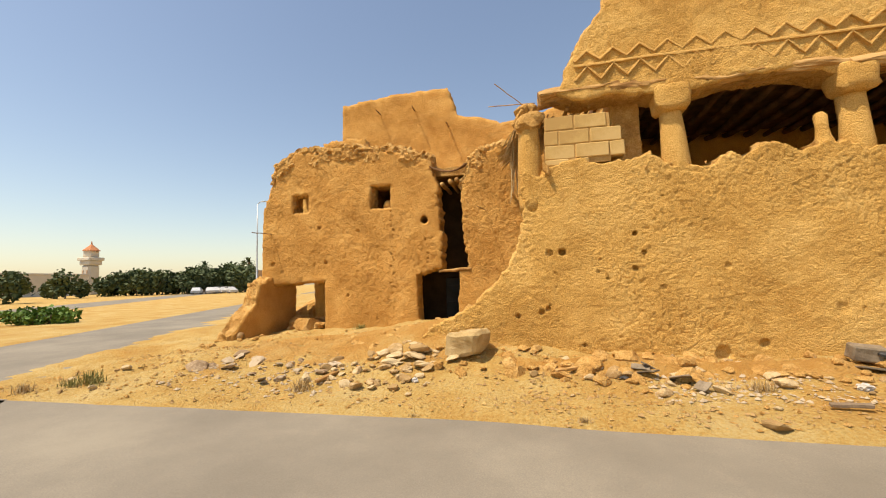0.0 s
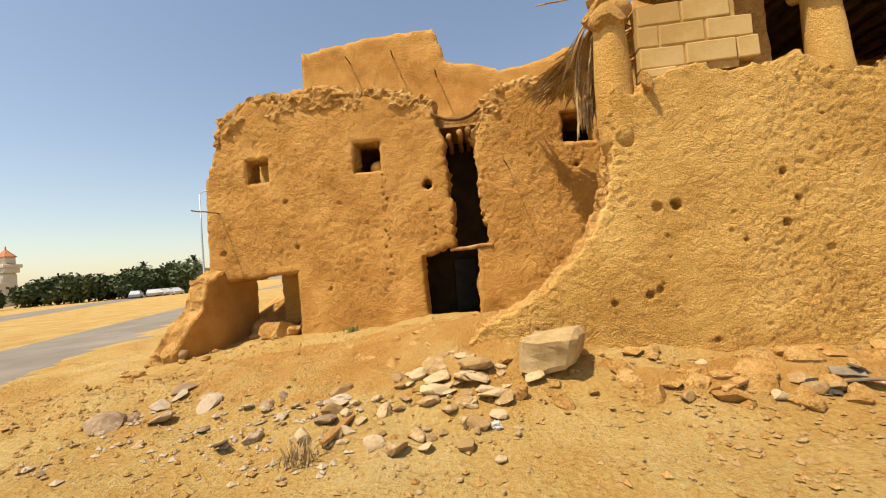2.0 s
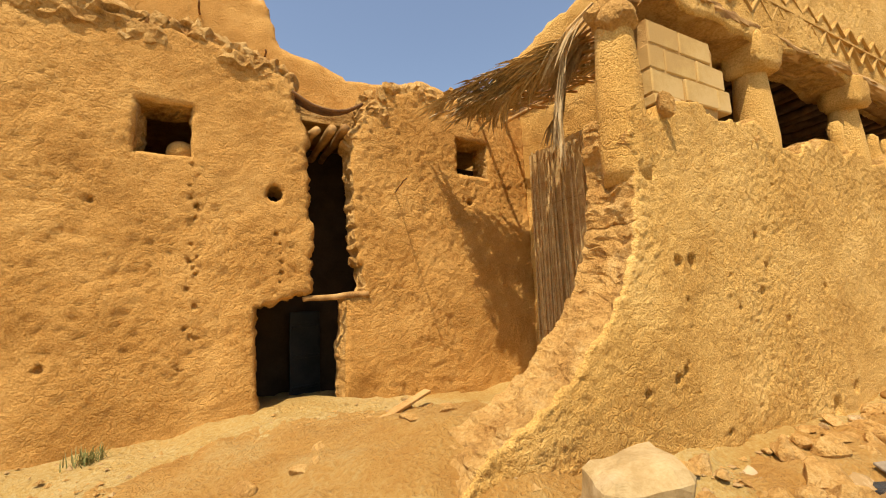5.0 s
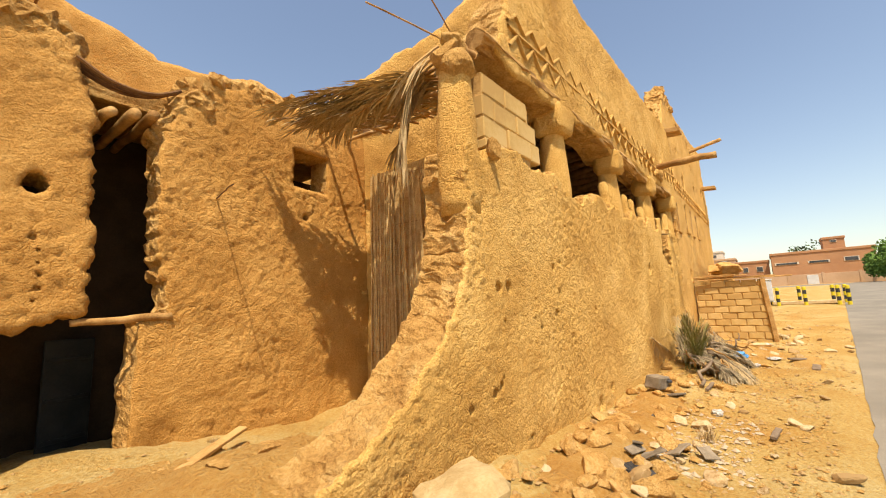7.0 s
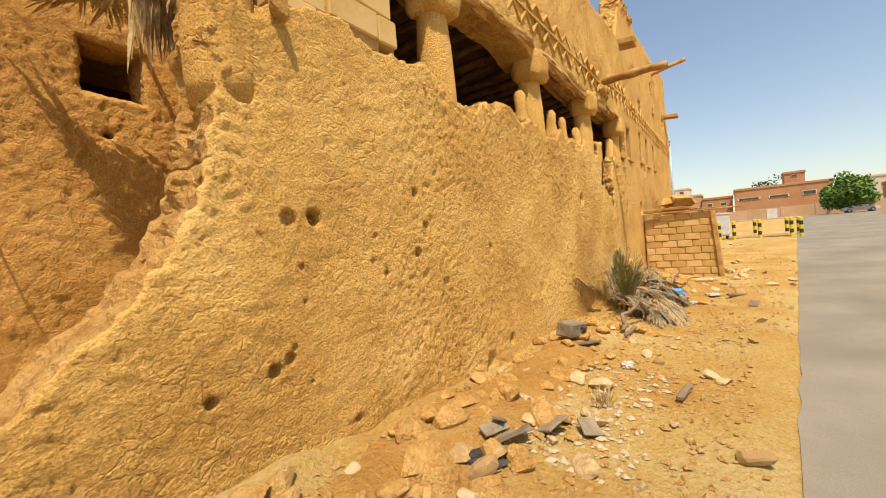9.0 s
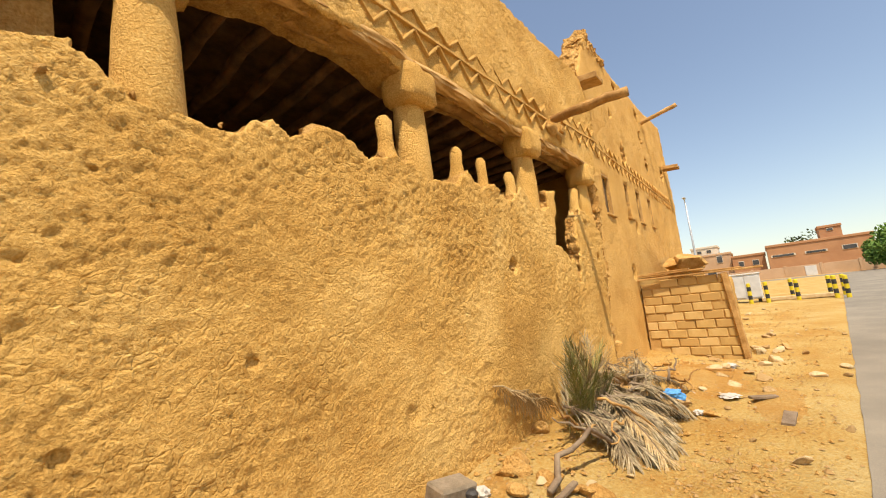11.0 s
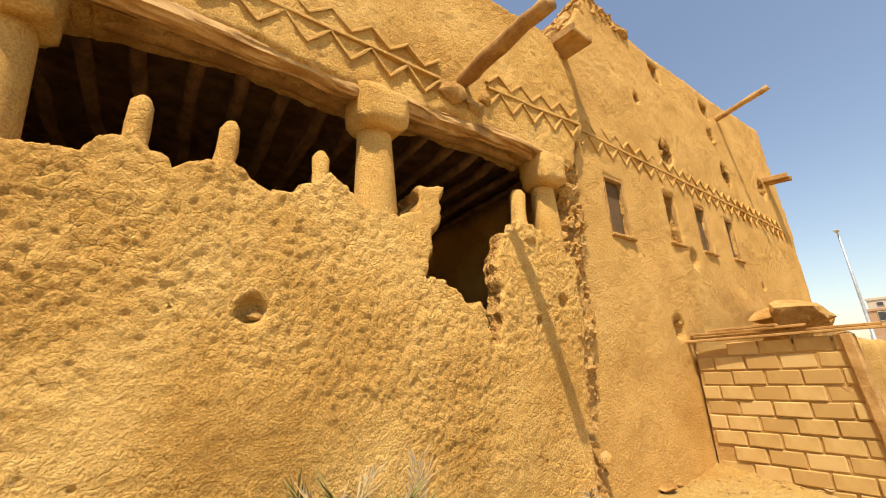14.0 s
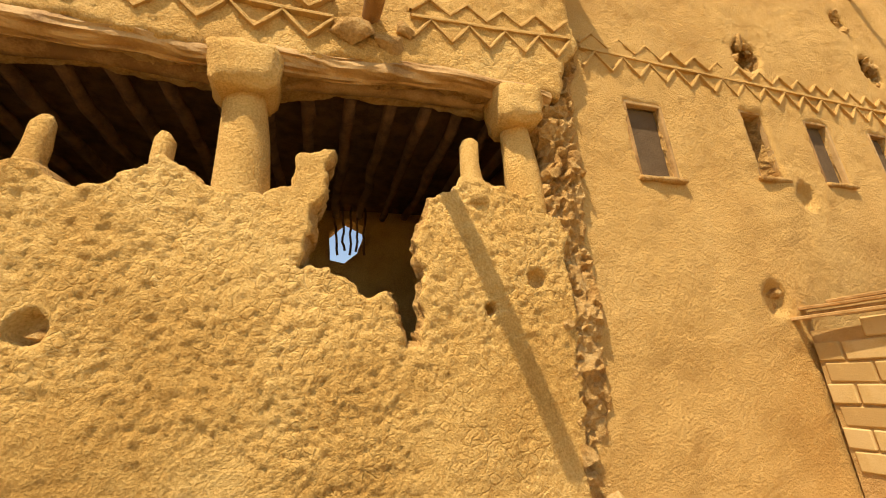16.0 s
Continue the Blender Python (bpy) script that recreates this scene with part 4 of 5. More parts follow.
rod((-6.9, 10.2, 2.95), (-6.95, 9.35, 2.92), 0.012, "thin rusty rod jutting from the wall")
rod((-0.88, 10.12, 3.27), (-1.02, 9.35, 3.25), 0.009, "thin rusty rod jutting from the wall")
for x, z in ((-4.9, 7.6), (-3.6, 7.6), (-2.4, 6.9)):
    rod((x, 13.6, z), (x, 13.15, z), 0.02, "thin rusty rod jutting from the back wall")
rod((0.3, 7.2, 4.65), (-0.55, 7.6, 4.85), 0.009, "dry palm rib jutting from the roof edge", "palm_rib", WOOD)
rod((0.2, 7.0, 4.45), (-0.4, 7.1, 5.05), 0.008, "dry palm rib jutting from the roof edge", "palm_rib", WOOD)

# ---- reed mat in the recess ----
mat_root = thing("reed_mat", (1.36, 8.5, 0.1), "upright mat of split reeds tied in rows", "reed mat")
bm = box(0.018, 0.022, 3.9, rough=0.004, cuts=2)
reed_mesh = bpy.data.meshes.new("reed")
bm.to_mesh(reed_mesh)
bm.free()
reed_mesh.materials.append(REED)
rnd = random.Random(31)
for i in range(92):
    y = -1.3 + 2.62 * i / 91
    if rnd.random() < 0.3:
        continue
    ob = new("reed", reed_mesh)
    ob.parent = mat_root
    ob.location = (rnd.uniform(-0.02, 0.02), y, rnd.uniform(-0.15, 0.0))
    ob.rotation_euler = (radians(rnd.uniform(-0.5, 0.5)), radians(-1.2), rnd.uniform(0, 3))
for k in range(10):
    part("tie", tube([(-0.025, -1.3 + 0.26 * i, 0.3 + 0.38 * k + 0.012 * math.sin(i + k)) for i in range(11)], 0.004, 5), WOOD, mat_root)
backing = box(0.02, 2.6, 3.9, (0.05, 0, 0), rough=0.01, cuts=3)
part("backing", backing, REED, mat_root, "brown palm matting behind the reeds")


# ---- palm fronds ----
def frond(name, pts, leaf, count, spread_angle, droop, mats, label, group, seed, width=0.022, rib=0.02, category="palm frond"):
    """A palm leaf: a tapered rib along pts and many narrow folded leaflets on both sides of it."""
    rnd = random.Random(seed)
    base = Vector(pts[0])
    root = thing(name, base, label, category, group)
    p = [Vector(q) - base for q in pts]
    n = len(p)
    part("rib", tube(p, [rib * (1 - 0.8 * i / (n - 1)) for i in range(n)], 6), mats[0], root)
    bm = bmesh.new()
    for i in range(count):
        t = 0.08 + 0.92 * i / count
        f = t * (n - 1)
        k = min(int(f), n - 2)
        at = p[k].lerp(p[k + 1], f - k)
        d = (p[k + 1] - p[k]).normalized()
        s = d.cross(Vector((0, 0, 1)))
        s = (s if s.length > 0.1 else Vector((1, 0, 0))).normalized()
        for sg in (-1, 1):
            a = radians(spread_angle * rnd.uniform(0.5, 1.4))
            q = (d * math.cos(a) + s * sg * math.sin(a) + Vector((0, 0, rnd.uniform(-0.25, 0.25)))).normalized()
            ln_ = leaf * rnd.uniform(0.6, 1.1) * (1 - 0.5 * t * t)
            w = q.cross(Vector((rnd.uniform(-0.4, 0.4), rnd.uniform(-0.4, 0.4), 1))).normalized() * width * rnd.uniform(0.6, 1.2)
            m1 = at + q * ln_ * 0.5 + Vector((0, 0, -droop * ln_ * 0.3))
            m2 = at + q * ln_ * 0.92 + Vector((0, 0, -droop * ln_))
            up = Vector((0, 0, width * 0.4))
            v = [bm.verts.new(c) for c in (at - w * 0.4, at + up * 0.5, at + w * 0.4, m1 - w, m1 + up, m1 + w, m2)]
            for tri in ((0, 1, 4, 3), (1, 2, 5, 4), (3, 4, 6), (4, 5, 6)):
                bm.faces.new([v[j] for j in tri])
    ob = part("foliage", bm, mats[1], root)
    return root


rnd = random.Random(41)


def awning_frond(base, tip, seed, leaf, droop):
    bx, by, bz = base
    ex, ey, ez = tip
    pts = [(bx + (ex - bx) * t, by + (ey - by) * t, bz + (ez - bz) * t + 0.3 * t * (1 - t) - 0.1 * t ** 3) for t in [k / 7 for k in range(8)]]
    frond("palm_frond", pts, leaf, 26, 24, droop, (WOOD, FROND_DRY), "dry brown palm frond hanging over the recess", "fronds over the recess", seed, 0.02)


for i in range(10):
    u = i / 9
    awning_frond((0.2 + 0.5 * rnd.random(), 7.2 + 0.3 * rnd.random(), 4.28 + 0.15 * rnd.random()),
                 (-0.5 + 0.75 * u + rnd.uniform(-0.1, 0.1), 9.75 - 0.5 * u + rnd.uniform(-0.25, 0.15), 4.6 - 0.55 * u * rnd.random()), 300 + i, 0.6, 0.2 + 0.2 * u)
for i in range(13):
    u = i / 12
    awning_frond((1.3, 7.5 + 1.7 * u + rnd.uniform(-0.1, 0.1), 4.52 + rnd.uniform(-0.05, 0.08)),
                 (-0.3 + rnd.uniform(-0.15, 0.35), 8.7 + 1.0 * u + rnd.uniform(-0.15, 0.1), 4.42 + rnd.uniform(-0.12, 0.12)), 320 + i, 0.45, 0.15)
for i in range(6):
    x = 0.05 + 0.1 * i
    pts = [(0.15 + 0.08 * i, 7.25 + 0.05 * i, 4.55 - 0.0 * i), (x - 0.12, 7.4 + 0.1 * i, 4.3), (x - 0.2, 7.5 + 0.1 * i, 3.8), (x - 0.2, 7.5 + 0.12 * i, 3.15 + 0.12 * i)]
    frond("palm_frond", pts, 0.5, 12, 7, 0.5, (WOOD, FROND_DRY), "dry palm frond hanging straight down by the column", "fronds over the recess", 340 + i, 0.02)
for i in range(2):
    log("roof_pole", (1.2 - 0.35 * i, 7.1, 4.45), (1.2 - 0.55 * i, 10.3, 4.7), 0.035, 0.03, "thin wooden pole carrying the palm fronds", "pole", WOOD, "poles over the recess", 0, 30 + i, 0.03)

# ---- stones and rubble ----
STONE_PALE = material("cream_limestone", [(0.36, 0.24, 0.10), (0.45, 0.32, 0.15), (0.52, 0.39, 0.21)], 4.0, 0.95, 45, 0.7, 14.0, per_object=0.1, dist=0.02)
def stone_set(mat, seed, n, flat):
    out = []
    for i in range(n):
        rr = random.Random(seed + i)
        bm = rock(1.0, seed + i, (1, rr.uniform(0.6, 0.95), rr.uniform(*flat)), 2)
        me = bpy.data.meshes.new("stone")
        bm.to_mesh(me)
        bm.free()
        me.materials.append(mat)
        out.append(me)
    return out


flat = stone_set(STONE, 560, 7, (0.22, 0.42))
pale, grey, clay = stone_set(STONE, 500, 8, (0.35, 0.8)), stone_set(STONE_GREY, 520, 5, (0.18, 0.5)), stone_set(MUD_RAW, 540, 6, (0.4, 0.8))


def place_stone(mesh, x, y, s, label, group="", rz=None, tilt=0.35, sink=0.12, name="stone", category="stone", rnd=random.Random(1)):
    ob = new(name, mesh)
    ob.location = (x, y, ground_level(x, y) + s * (0.28 - sink))
    ob.scale = (s, s, s)
    ob.rotation_euler = (rnd.uniform(-tilt, tilt), rnd.uniform(-tilt, tilt), rnd.uniform(0, 6.28) if rz is None else rz)
    return tagged(ob, label, category, group)


bm = box(0.5, 0.42, 0.36, bevel=0.045, cuts=4)
for v in bm.verts:
    v.co.x += 0.1 * (v.co.z - 0.2) + 0.08 * v.co.y
    v.co.z += 0.1 * v.co.x
    v.co += noise.noise_vector(v.co * 3.1) * 0.07 + noise.noise_vector(v.co * 8) * 0.016
big = finish("boulder", bm, STONE_PALE)
big.location = (-0.95, 6.45, ground_level(-0.95, 6.45) + 0.0)
big.rotation_euler = (radians(4), radians(6), radians(-16))
tagged(big, "large squared pale limestone block on the heap", "boulder")
rnd = random.Random(77)
areas = [
    (46, -1.9, 6.3, 0.34, 0.26, 0.14, 0.44, flat, "pale broken stone in the rubble heap", "stones of the pale heap"),
    (34, -2.3, 5.6, 0.5, 0.4, 0.08, 0.28, pale, "small pale stone on the sandy heap", "stones of the pale heap"),
    (30, -3.5, 6.0, 0.45, 0.3, 0.07, 0.26, grey, "flat grey broken slab on the sand", "grey slabs on the heap"),
    (8, -4.9, 6.4, 0.3, 0.35, 0.25, 0.5, grey, "grey angular stone on the sandy heap", "grey slabs on the heap"),
    (14, -5.5, 5.6, 1.0, 0.4, 0.08, 0.22, pale, "small pale stone by the road", "stones by the road"),
    (110, 1.5, 6.2, 1.3, 0.28, 0.08, 0.38, clay, "orange lump of fallen mud by the wall", "fallen mud at the wall foot"),
    (40, 2.0, 6.0, 1.0, 0.35, 0.07, 0.28, pale, "pale stone in the rubble along the wall", "rubble along the wall"),
    (55, 4.2, 6.2, 1.4, 0.3, 0.07, 0.3, clay, "orange lump of fallen mud by the wall", "fallen mud at the wall foot"),
    (26, 4.6, 5.6, 1.4, 0.5, 0.05, 0.2, pale, "small pale stone on the verge", "stones on the verge"),
    (70, -2.6, 7.5, 1.5, 0.6, 0.05, 0.24, clay, "orange clod of mud on the earth heap", "clods on the earth heap"),
    (12, 7.9, 5.85, 0.3, 0.2, 0.2, 0.5, pale, "pale stone half buried in the dead fronds", "stones in the frond heap"),
    (14, 8.9, 6.25, 0.35, 0.2, 0.15, 0.45, clay, "brown clod of mud beside the dead fronds", "clods on the verge"),
    (26, 12.2, 4.9, 1.4, 0.5, 0.1, 0.4, flat, "flat pale stone on the sandy verge", "stones on the verge"),
    (34, 10.5, 5.7, 1.4, 0.6, 0.06, 0.28, clay, "orange clod of mud on the verge", "clods on the verge"),
    (30, 16, 4.0, 5.0, 0.8, 0.08, 0.36, pale, "pale stone on the far verge", "stones on the verge"),
    (44, -5.8, 10.9, 0.4, 0.35, 0.25, 0.75, clay, "clod of fallen mud in the doorway", "clods in the doorway"),
    (22, -6.9, 8.4, 0.6, 0.5, 0.06, 0.2, clay, "clod of fallen mud by the wing wall", "clods by the wing wall"),
    (16, 0.2, 5.0, 5.0, 0.25, 0.04, 0.12, pale, "small stone along the road edge", "stones by the road"),
]
for n, cx, cy, sx, sy, s0, s1, meshes, label, group in areas:
    for _ in range(n):
        x, y = rnd.gauss(cx, sx), rnd.gauss(cy, sy)
        y = max(road_edge(x) + 0.1, y)
        if -1.2 < x < 10.0:
            y = min(y, FRONT - 0.12)
        s = 0.75 * (s0 + (s1 - s0) * rnd.random() ** 2)
        place_stone(rnd.choice(meshes), x, y, s, label, group, rnd=rnd, name="clod" if meshes is clay else "stone", category="clod" if meshes is clay else "stone")
for x, y, s in [(2.26, 4.45, 0.22), (3.84, 4.75, 0.16), (5.4, 4.35, 0.14), (7.0, 4.2, 0.16)]:
    place_stone(pale[2], x, y, s, "pale stone lying at the road edge", "stones by the road", rnd=rnd)
heap = finish("mud_heap", rock(1.8, 12, (0.9, 0.8, 0.9), 3), MUD_RAW)
heap.location = (-6.9, 12.3, 0.4)
tagged(heap, "heap of fallen mud behind the broken doorway", "mud heap")
cyl = thing("log_piece", (-7.0, 8.75, ground_level(-7, 8.75) + 0.1), "short pale round log piece on the ground", "log")
part("trunk", tube([(-0.2, 0, 0), (0.0, 0.02, 0), (0.22, 0.02, 0.0)], [0.11, 0.12, 0.11], 14, wobble=0.02), STONE, cyl, smooth=True)


def scatter(name, n, boxes, s0, s1, mat, label, category, seed):
    """Countless small fragments lying on the ground, joined."""
    rs = np.random.RandomState(seed)
    vs, fs = [], []
    base = np.array([(1, 0, 0), (-1, 0, 0), (0, 1, 0), (0, -1, 0), (0, 0, 1), (0, 0, -0.6)], float)
    tri = [(0, 2, 4), (2, 1, 4), (1, 3, 4), (3, 0, 4), (2, 0, 5), (1, 2, 5), (3, 1, 5), (0, 3, 5)]
    weights = np.array([b[4] for b in boxes], float)
    pick = rs.choice(len(boxes), n, p=weights / weights.sum())
    for i in range(n):
        x0, y0, x1, y1, _ = boxes[pick[i]]
        x, y = rs.uniform(x0, x1), rs.uniform(y0, y1)
        if y < road_edge(x) + 0.02 or (-0.9 < x < 21 and y > FRONT - 0.08) or (y > 9.9 and -5.2 < x < 2):
            continue
        s = s0 + (s1 - s0) * rs.rand() ** 3
        a = rs.uniform(0, 6.28)
        c, d = math.cos(a), math.sin(a)
        q = base * (1 + rs.uniform(-0.45, 0.35, (6, 1))) * s * np.array([1, rs.uniform(0.5, 1), rs.uniform(0.3, 0.8)])
        q = np.stack([q[:, 0] * c - q[:, 1] * d + x, q[:, 0] * d + q[:, 1] * c + y, q[:, 2] + ground_level(x, y) + s * 0.2], 1)
        k = len(vs)
        vs += q.tolist()
        fs += [tuple(k + j for j in t) for t in tri]
    me = bpy.data.meshes.new(name)
    me.from_pydata(vs, [], fs)
    me.materials.append(mat)
    tagged(new(name, me), label, category, kind="stuff")


near = [(-8, 4.6, 0.5, 7.5, 6), (0, 4.4, 7, 6.7, 6), (6, 3.7, 13, 6.7, 4), (13, 2.8, 26, 5.0, 2), (-7, 7, 1.2, 10, 1.5)]
scatter("pebbles", 7000, near, 0.006, 0.04, STONE, "pale pebbles and chips strewn over the sand", "pebbles", 3)
scatter("mud_crumbs", 7500, near + [(-6, 6.4, 0, 9.2, 7)], 0.008, 0.045, MUD_RAW, "orange crumbs of mud strewn over the sand", "mud crumbs", 4)
scatter("dark_chips", 900, [(-5.5, 5.0, -2.5, 6.2, 3), (1.5, 5.1, 3.6, 6.0, 4), (9, 5, 12, 6.3, 1)], 0.01, 0.05, STONE_GREY, "grey chips and shards strewn on the rubble", "shards", 5)

for i, (x, z, s, dy) in enumerate([(6.48, 2.38, 0.1, 0.07), (3.62, 3.4, 0.2, 0.2), (0.42, 3.33, 0.2, -0.02), (8.0, 3.66, 0.2, 0.2)]):
    ob = new("mud_clod", clay[i])
    ob.location, ob.scale = (x, front_y(x) + dy, z), (s, s, s)
    ob.rotation_euler = (0.4, 0.6 * i, 0.3)
    tagged(ob, "loose clod of mud lodged in the front wall", "clod", "clods on the front wall")

# ---- litter ----
CLOTH = material("blue_plastic", [(0.05, 0.22, 0.5), (0.1, 0.35, 0.68)], 8.0, 0.45, 40, 0.4, 20.0)
WHITE = material("white_plastic", [(0.42, 0.39, 0.34), (0.58, 0.55, 0.5)], 8.0, 0.5, 40, 0.4, 20.0)
BLACK = material("black_plastic", [(0.025, 0.025, 0.025), (0.06, 0.055, 0.05)], 8.0, 0.45, 40, 0.5, 20.0)
RED = material("red_plastic", [(0.4, 0.05, 0.025), (0.55, 0.09, 0.04)], 8.0, 0.5, 40, 0.4, 20.0)
SLATE = material("grey_sheet", [(0.15, 0.115, 0.075), (0.28, 0.22, 0.15)], 4.0, 0.9, 40, 0.3, 20.0, per_object=0.2)


SACK = material("tan_paper", [(0.42, 0.33, 0.22), (0.55, 0.45, 0.32)], 8.0, 0.8, 40, 0.5, 20.0)


def crumple(name, x, y, s, mat, label, category, seed, squash=0.6):
    bm = bmesh.new()
    bmesh.ops.create_icosphere(bm, subdivisions=3, radius=0.5)
    for v in bm.verts:
        v.co *= 1 + 0.55 * noise.noise(v.co * 4 + Vector((seed, 0, 0))) + 0.25 * noise.noise(v.co * 11 + Vector((0, seed, 0)))
    bmesh.ops.scale(bm, vec=(s, s * 0.8, s * squash), verts=bm.verts)
    ob = finish(name, bm, mat)
    ob.location = (x, y, ground_level(x, y) + s * squash * 0.3)
    ob.rotation_euler.z = seed
    return tagged(ob, label, category)


crumple("plastic_bag", 8.45, 5.5, 0.28, CLOTH, "crumpled bright blue plastic bag on the fronds", "plastic bag", 2).location.z += 0.12
crumple("plastic_bag", 3.75, 5.55, 0.16, WHITE, "crumpled white plastic bag in the rubble", "plastic bag", 3)
crumple("plastic_bag", 4.7, 6.35, 0.2, WHITE, "crumpled white plastic bag at the wall foot", "plastic bag", 4)
crumple("plastic_bag", 8.3, 5.2, 0.13, WHITE, "small white scrap of plastic on the sand", "plastic bag", 7)
crumple("plastic_bag", 9.2, 4.9, 0.3, WHITE, "torn pale plastic sheet on the sand", "plastic bag", 9, 0.2)
crumple("plastic_bag", 11.9, 5.1, 0.3, WHITE, "torn pale plastic bag by the block wall", "plastic bag", 8, 0.4)
crumple("rag", 1.2, 5.98, 0.26, BLACK, "crumpled black rag in the rubble", "rag", 5, 0.4)
crumple("rag", 7.45, 5.95, 0.3, RED, "faded red plastic scrap among the fronds", "plastic scrap", 6, 0.4)
crumple("rag", -3.1, 6.25, 0.26, SACK, "pale crumpled paper sack on the heap", "paper sack", 11, 0.25)
crumple("cup", -1.55, 5.55, 0.09, WHITE, "small crushed white cup on the sand", "cup", 12, 0.8)
rnd = random.Random(5)
for i, (x, y, w, d) in enumerate([(1.55, 5.9, 0.4, 0.16), (1.9, 5.75, 0.36, 0.3), (1.5, 6.05, 0.34, 0.14), (1.6, 6.05, 0.3, 0.12), (3.0, 6.1, 0.3, 0.2), (2.05, 5.5, 0.26, 0.2), (-3.9, 5.5, 0.25, 0.14)]):
    sh = finish("broken_sheet", box(w * 0.7, d * 0.75, 0.02, bevel=0.004, rough=0.025, cuts=2, seed=i), SLATE)
    sh.location = (x, y, ground_level(x, y) + 0.06)
    sh.rotation_euler = (rnd.uniform(-0.5, 0.5), rnd.uniform(-0.5, 0.5), rnd.uniform(0, 3))
    tagged(sh, "broken grey sheet fragment lying in the rubble", "sheet", "grey sheets in the rubble")
holder = thing("broken_box", (4.35, 6.4, ground_level(4.35, 6.4) + 0.06), "broken brown metal box lying at the wall foot", "box")
part("case", box(0.36, 0.24, 0.2, bevel=0.02, rough=0.015, cuts=1), SLATE, holder)
part("knob", lathe([(0.05, 0), (0.055, 0.03), (0.03, 0.05)], 12), BLACK, holder).location = (0.1, -0.13, 0.12)
part("lid", box(0.38, 0.03, 0.22, (0, -0.16, -0.06), (70, 0, 0), bevel=0.008, rough=0.01), SLATE, holder)
holder.rotation_euler = (0.15, 0.1, -0.2)
for i, (x, y, ln_, rz, w) in enumerate([(8.25, 4.25, 0.5, -5, 0.13), (9.2, 4.5, 0.4, -50, 0.08), (3.2, 4.95, 0.35, -10, 0.06), (0.9, 6.2, 1.3, 35, 0.05), (-2.9, 5.6, 0.5, 80, 0.06), (-1.3, 9.0, 1.1, 35, 0.09), (11.0, 5.4, 1.1, 60, 0.05), (14.6, 4.1, 0.9, 5, 0.1), (5.0, 5.75, 0.5, -5, 0.05)]):
    pl = finish("timber_scrap", box(ln_, w, 0.04, bevel=0.006, rough=0.012, cuts=3, seed=i), WOOD_GREY if i in (0, 1, 2, 8) else WOOD)
    pl.location = (x, y, ground_level(x, y) + 0.03)
    pl.rotation_euler = (0.1, rnd.uniform(-0.08, 0.08), radians(rz))
    tagged(pl, "weathered scrap of timber lying on the ground", "timber", "timber scraps")

# ---- dead palm heap by the wall ----
rnd = random.Random(61)
for i in range(38):
    bx, by = rnd.uniform(6.3, 8.3), rnd.uniform(5.9, 6.5)
    a = rnd.uniform(-2.9, 0.3)
    ln_ = rnd.uniform(0.7, 1.3)
    ex, ey = bx + math.cos(a) * ln_, min(6.5, by + math.sin(a) * ln_ * 0.9)
    ey = max(ey, 5.25)
    b0 = ground_level(bx, by) + rnd.uniform(0.15, 0.5)
    pts = [(bx + (ex - bx) * t, by + (ey - by) * t, b0 * (1 - t) + (ground_level(ex, ey) + 0.08) * t + 0.35 * t * (1 - t)) for t in (0, 0.2, 0.4, 0.6, 0.8, 1.0)]
    frond("dead_frond", pts, 0.42, 60, 26, 0.35, (WOOD_GREY, (FROND_GREY, FROND_GREY, FROND_DRY)[i % 3]), "dead grey palm frond lying in the heap", "dead fronds by the wall", 400 + i, 0.0085)
for i in range(30):
    bx, by = 7.0 + rnd.uniform(-0.5, 0.4), 6.25 + rnd.uniform(-0.2, 0.12)
    a = rnd.uniform(0, 6.28)
    ln_, hh = rnd.uniform(0.2, 0.65), rnd.uniform(0.45, 1.05)
    z = ground_level(bx, by)
    pts = [(bx + math.cos(a) * ln_ * t ** 1.5, min(6.62, by + math.sin(a) * ln_ * t ** 1.5 * 0.7), z + hh * t * (1.15 - 0.15 * t)) for t in (0, 0.25, 0.5, 0.75, 1.0)]
    frond("green_frond", pts, 0.4, 40, 24, 0.0, (FROND_GREEN, (FROND_GREEN, FROND_DRY, FROND_GREEN, FROND_GREY)[i % 4]), "young green palm leaf growing at the wall foot", "green palm leaves", 440 + i, 0.0055, 0.008)
for i in range(9):
    bx, by = 8.3 + rnd.uniform(-0.3, 0.9), 6.3 + rnd.uniform(-0.35, 0.2)
    z = ground_level(bx, by)
    pts = [(bx + rnd.uniform(-0.3, 0.3) * t, min(6.6, by + rnd.uniform(-0.4, 0.25) * t), z + 0.1 + rnd.uniform(0.3, 0.9) * t * (1.2 - t * 0.6)) for t in (0, 0.35, 0.7, 1.0)]
    frond("dead_frond", pts, 0.35, 44, 38, 0.6, (WOOD_GREY, FROND_GREY), "dead grey palm frond leaning on the wall", "dead fronds by the wall", 470 + i, 0.008)
log("dead_branch", (5.0, 5.85, ground_level(5.0, 5.85) + 0.12), (6.4, 5.75, ground_level(6.4, 5.75) + 0.15), 0.032, 0.018, "grey crooked dead branch on the rubble", "branch", WOOD_GREY, "", -0.15, 3, 0.2)
log("dead_branch", (6.5, 5.9, ground_level(6.5, 5.9) + 0.5), (7.0, 5.3, ground_level(7.0, 5.3) + 0.05), 0.018, 0.012, "pale bare palm stem in the heap", "branch", WOOD, "", -0.1, 4, 0.05)


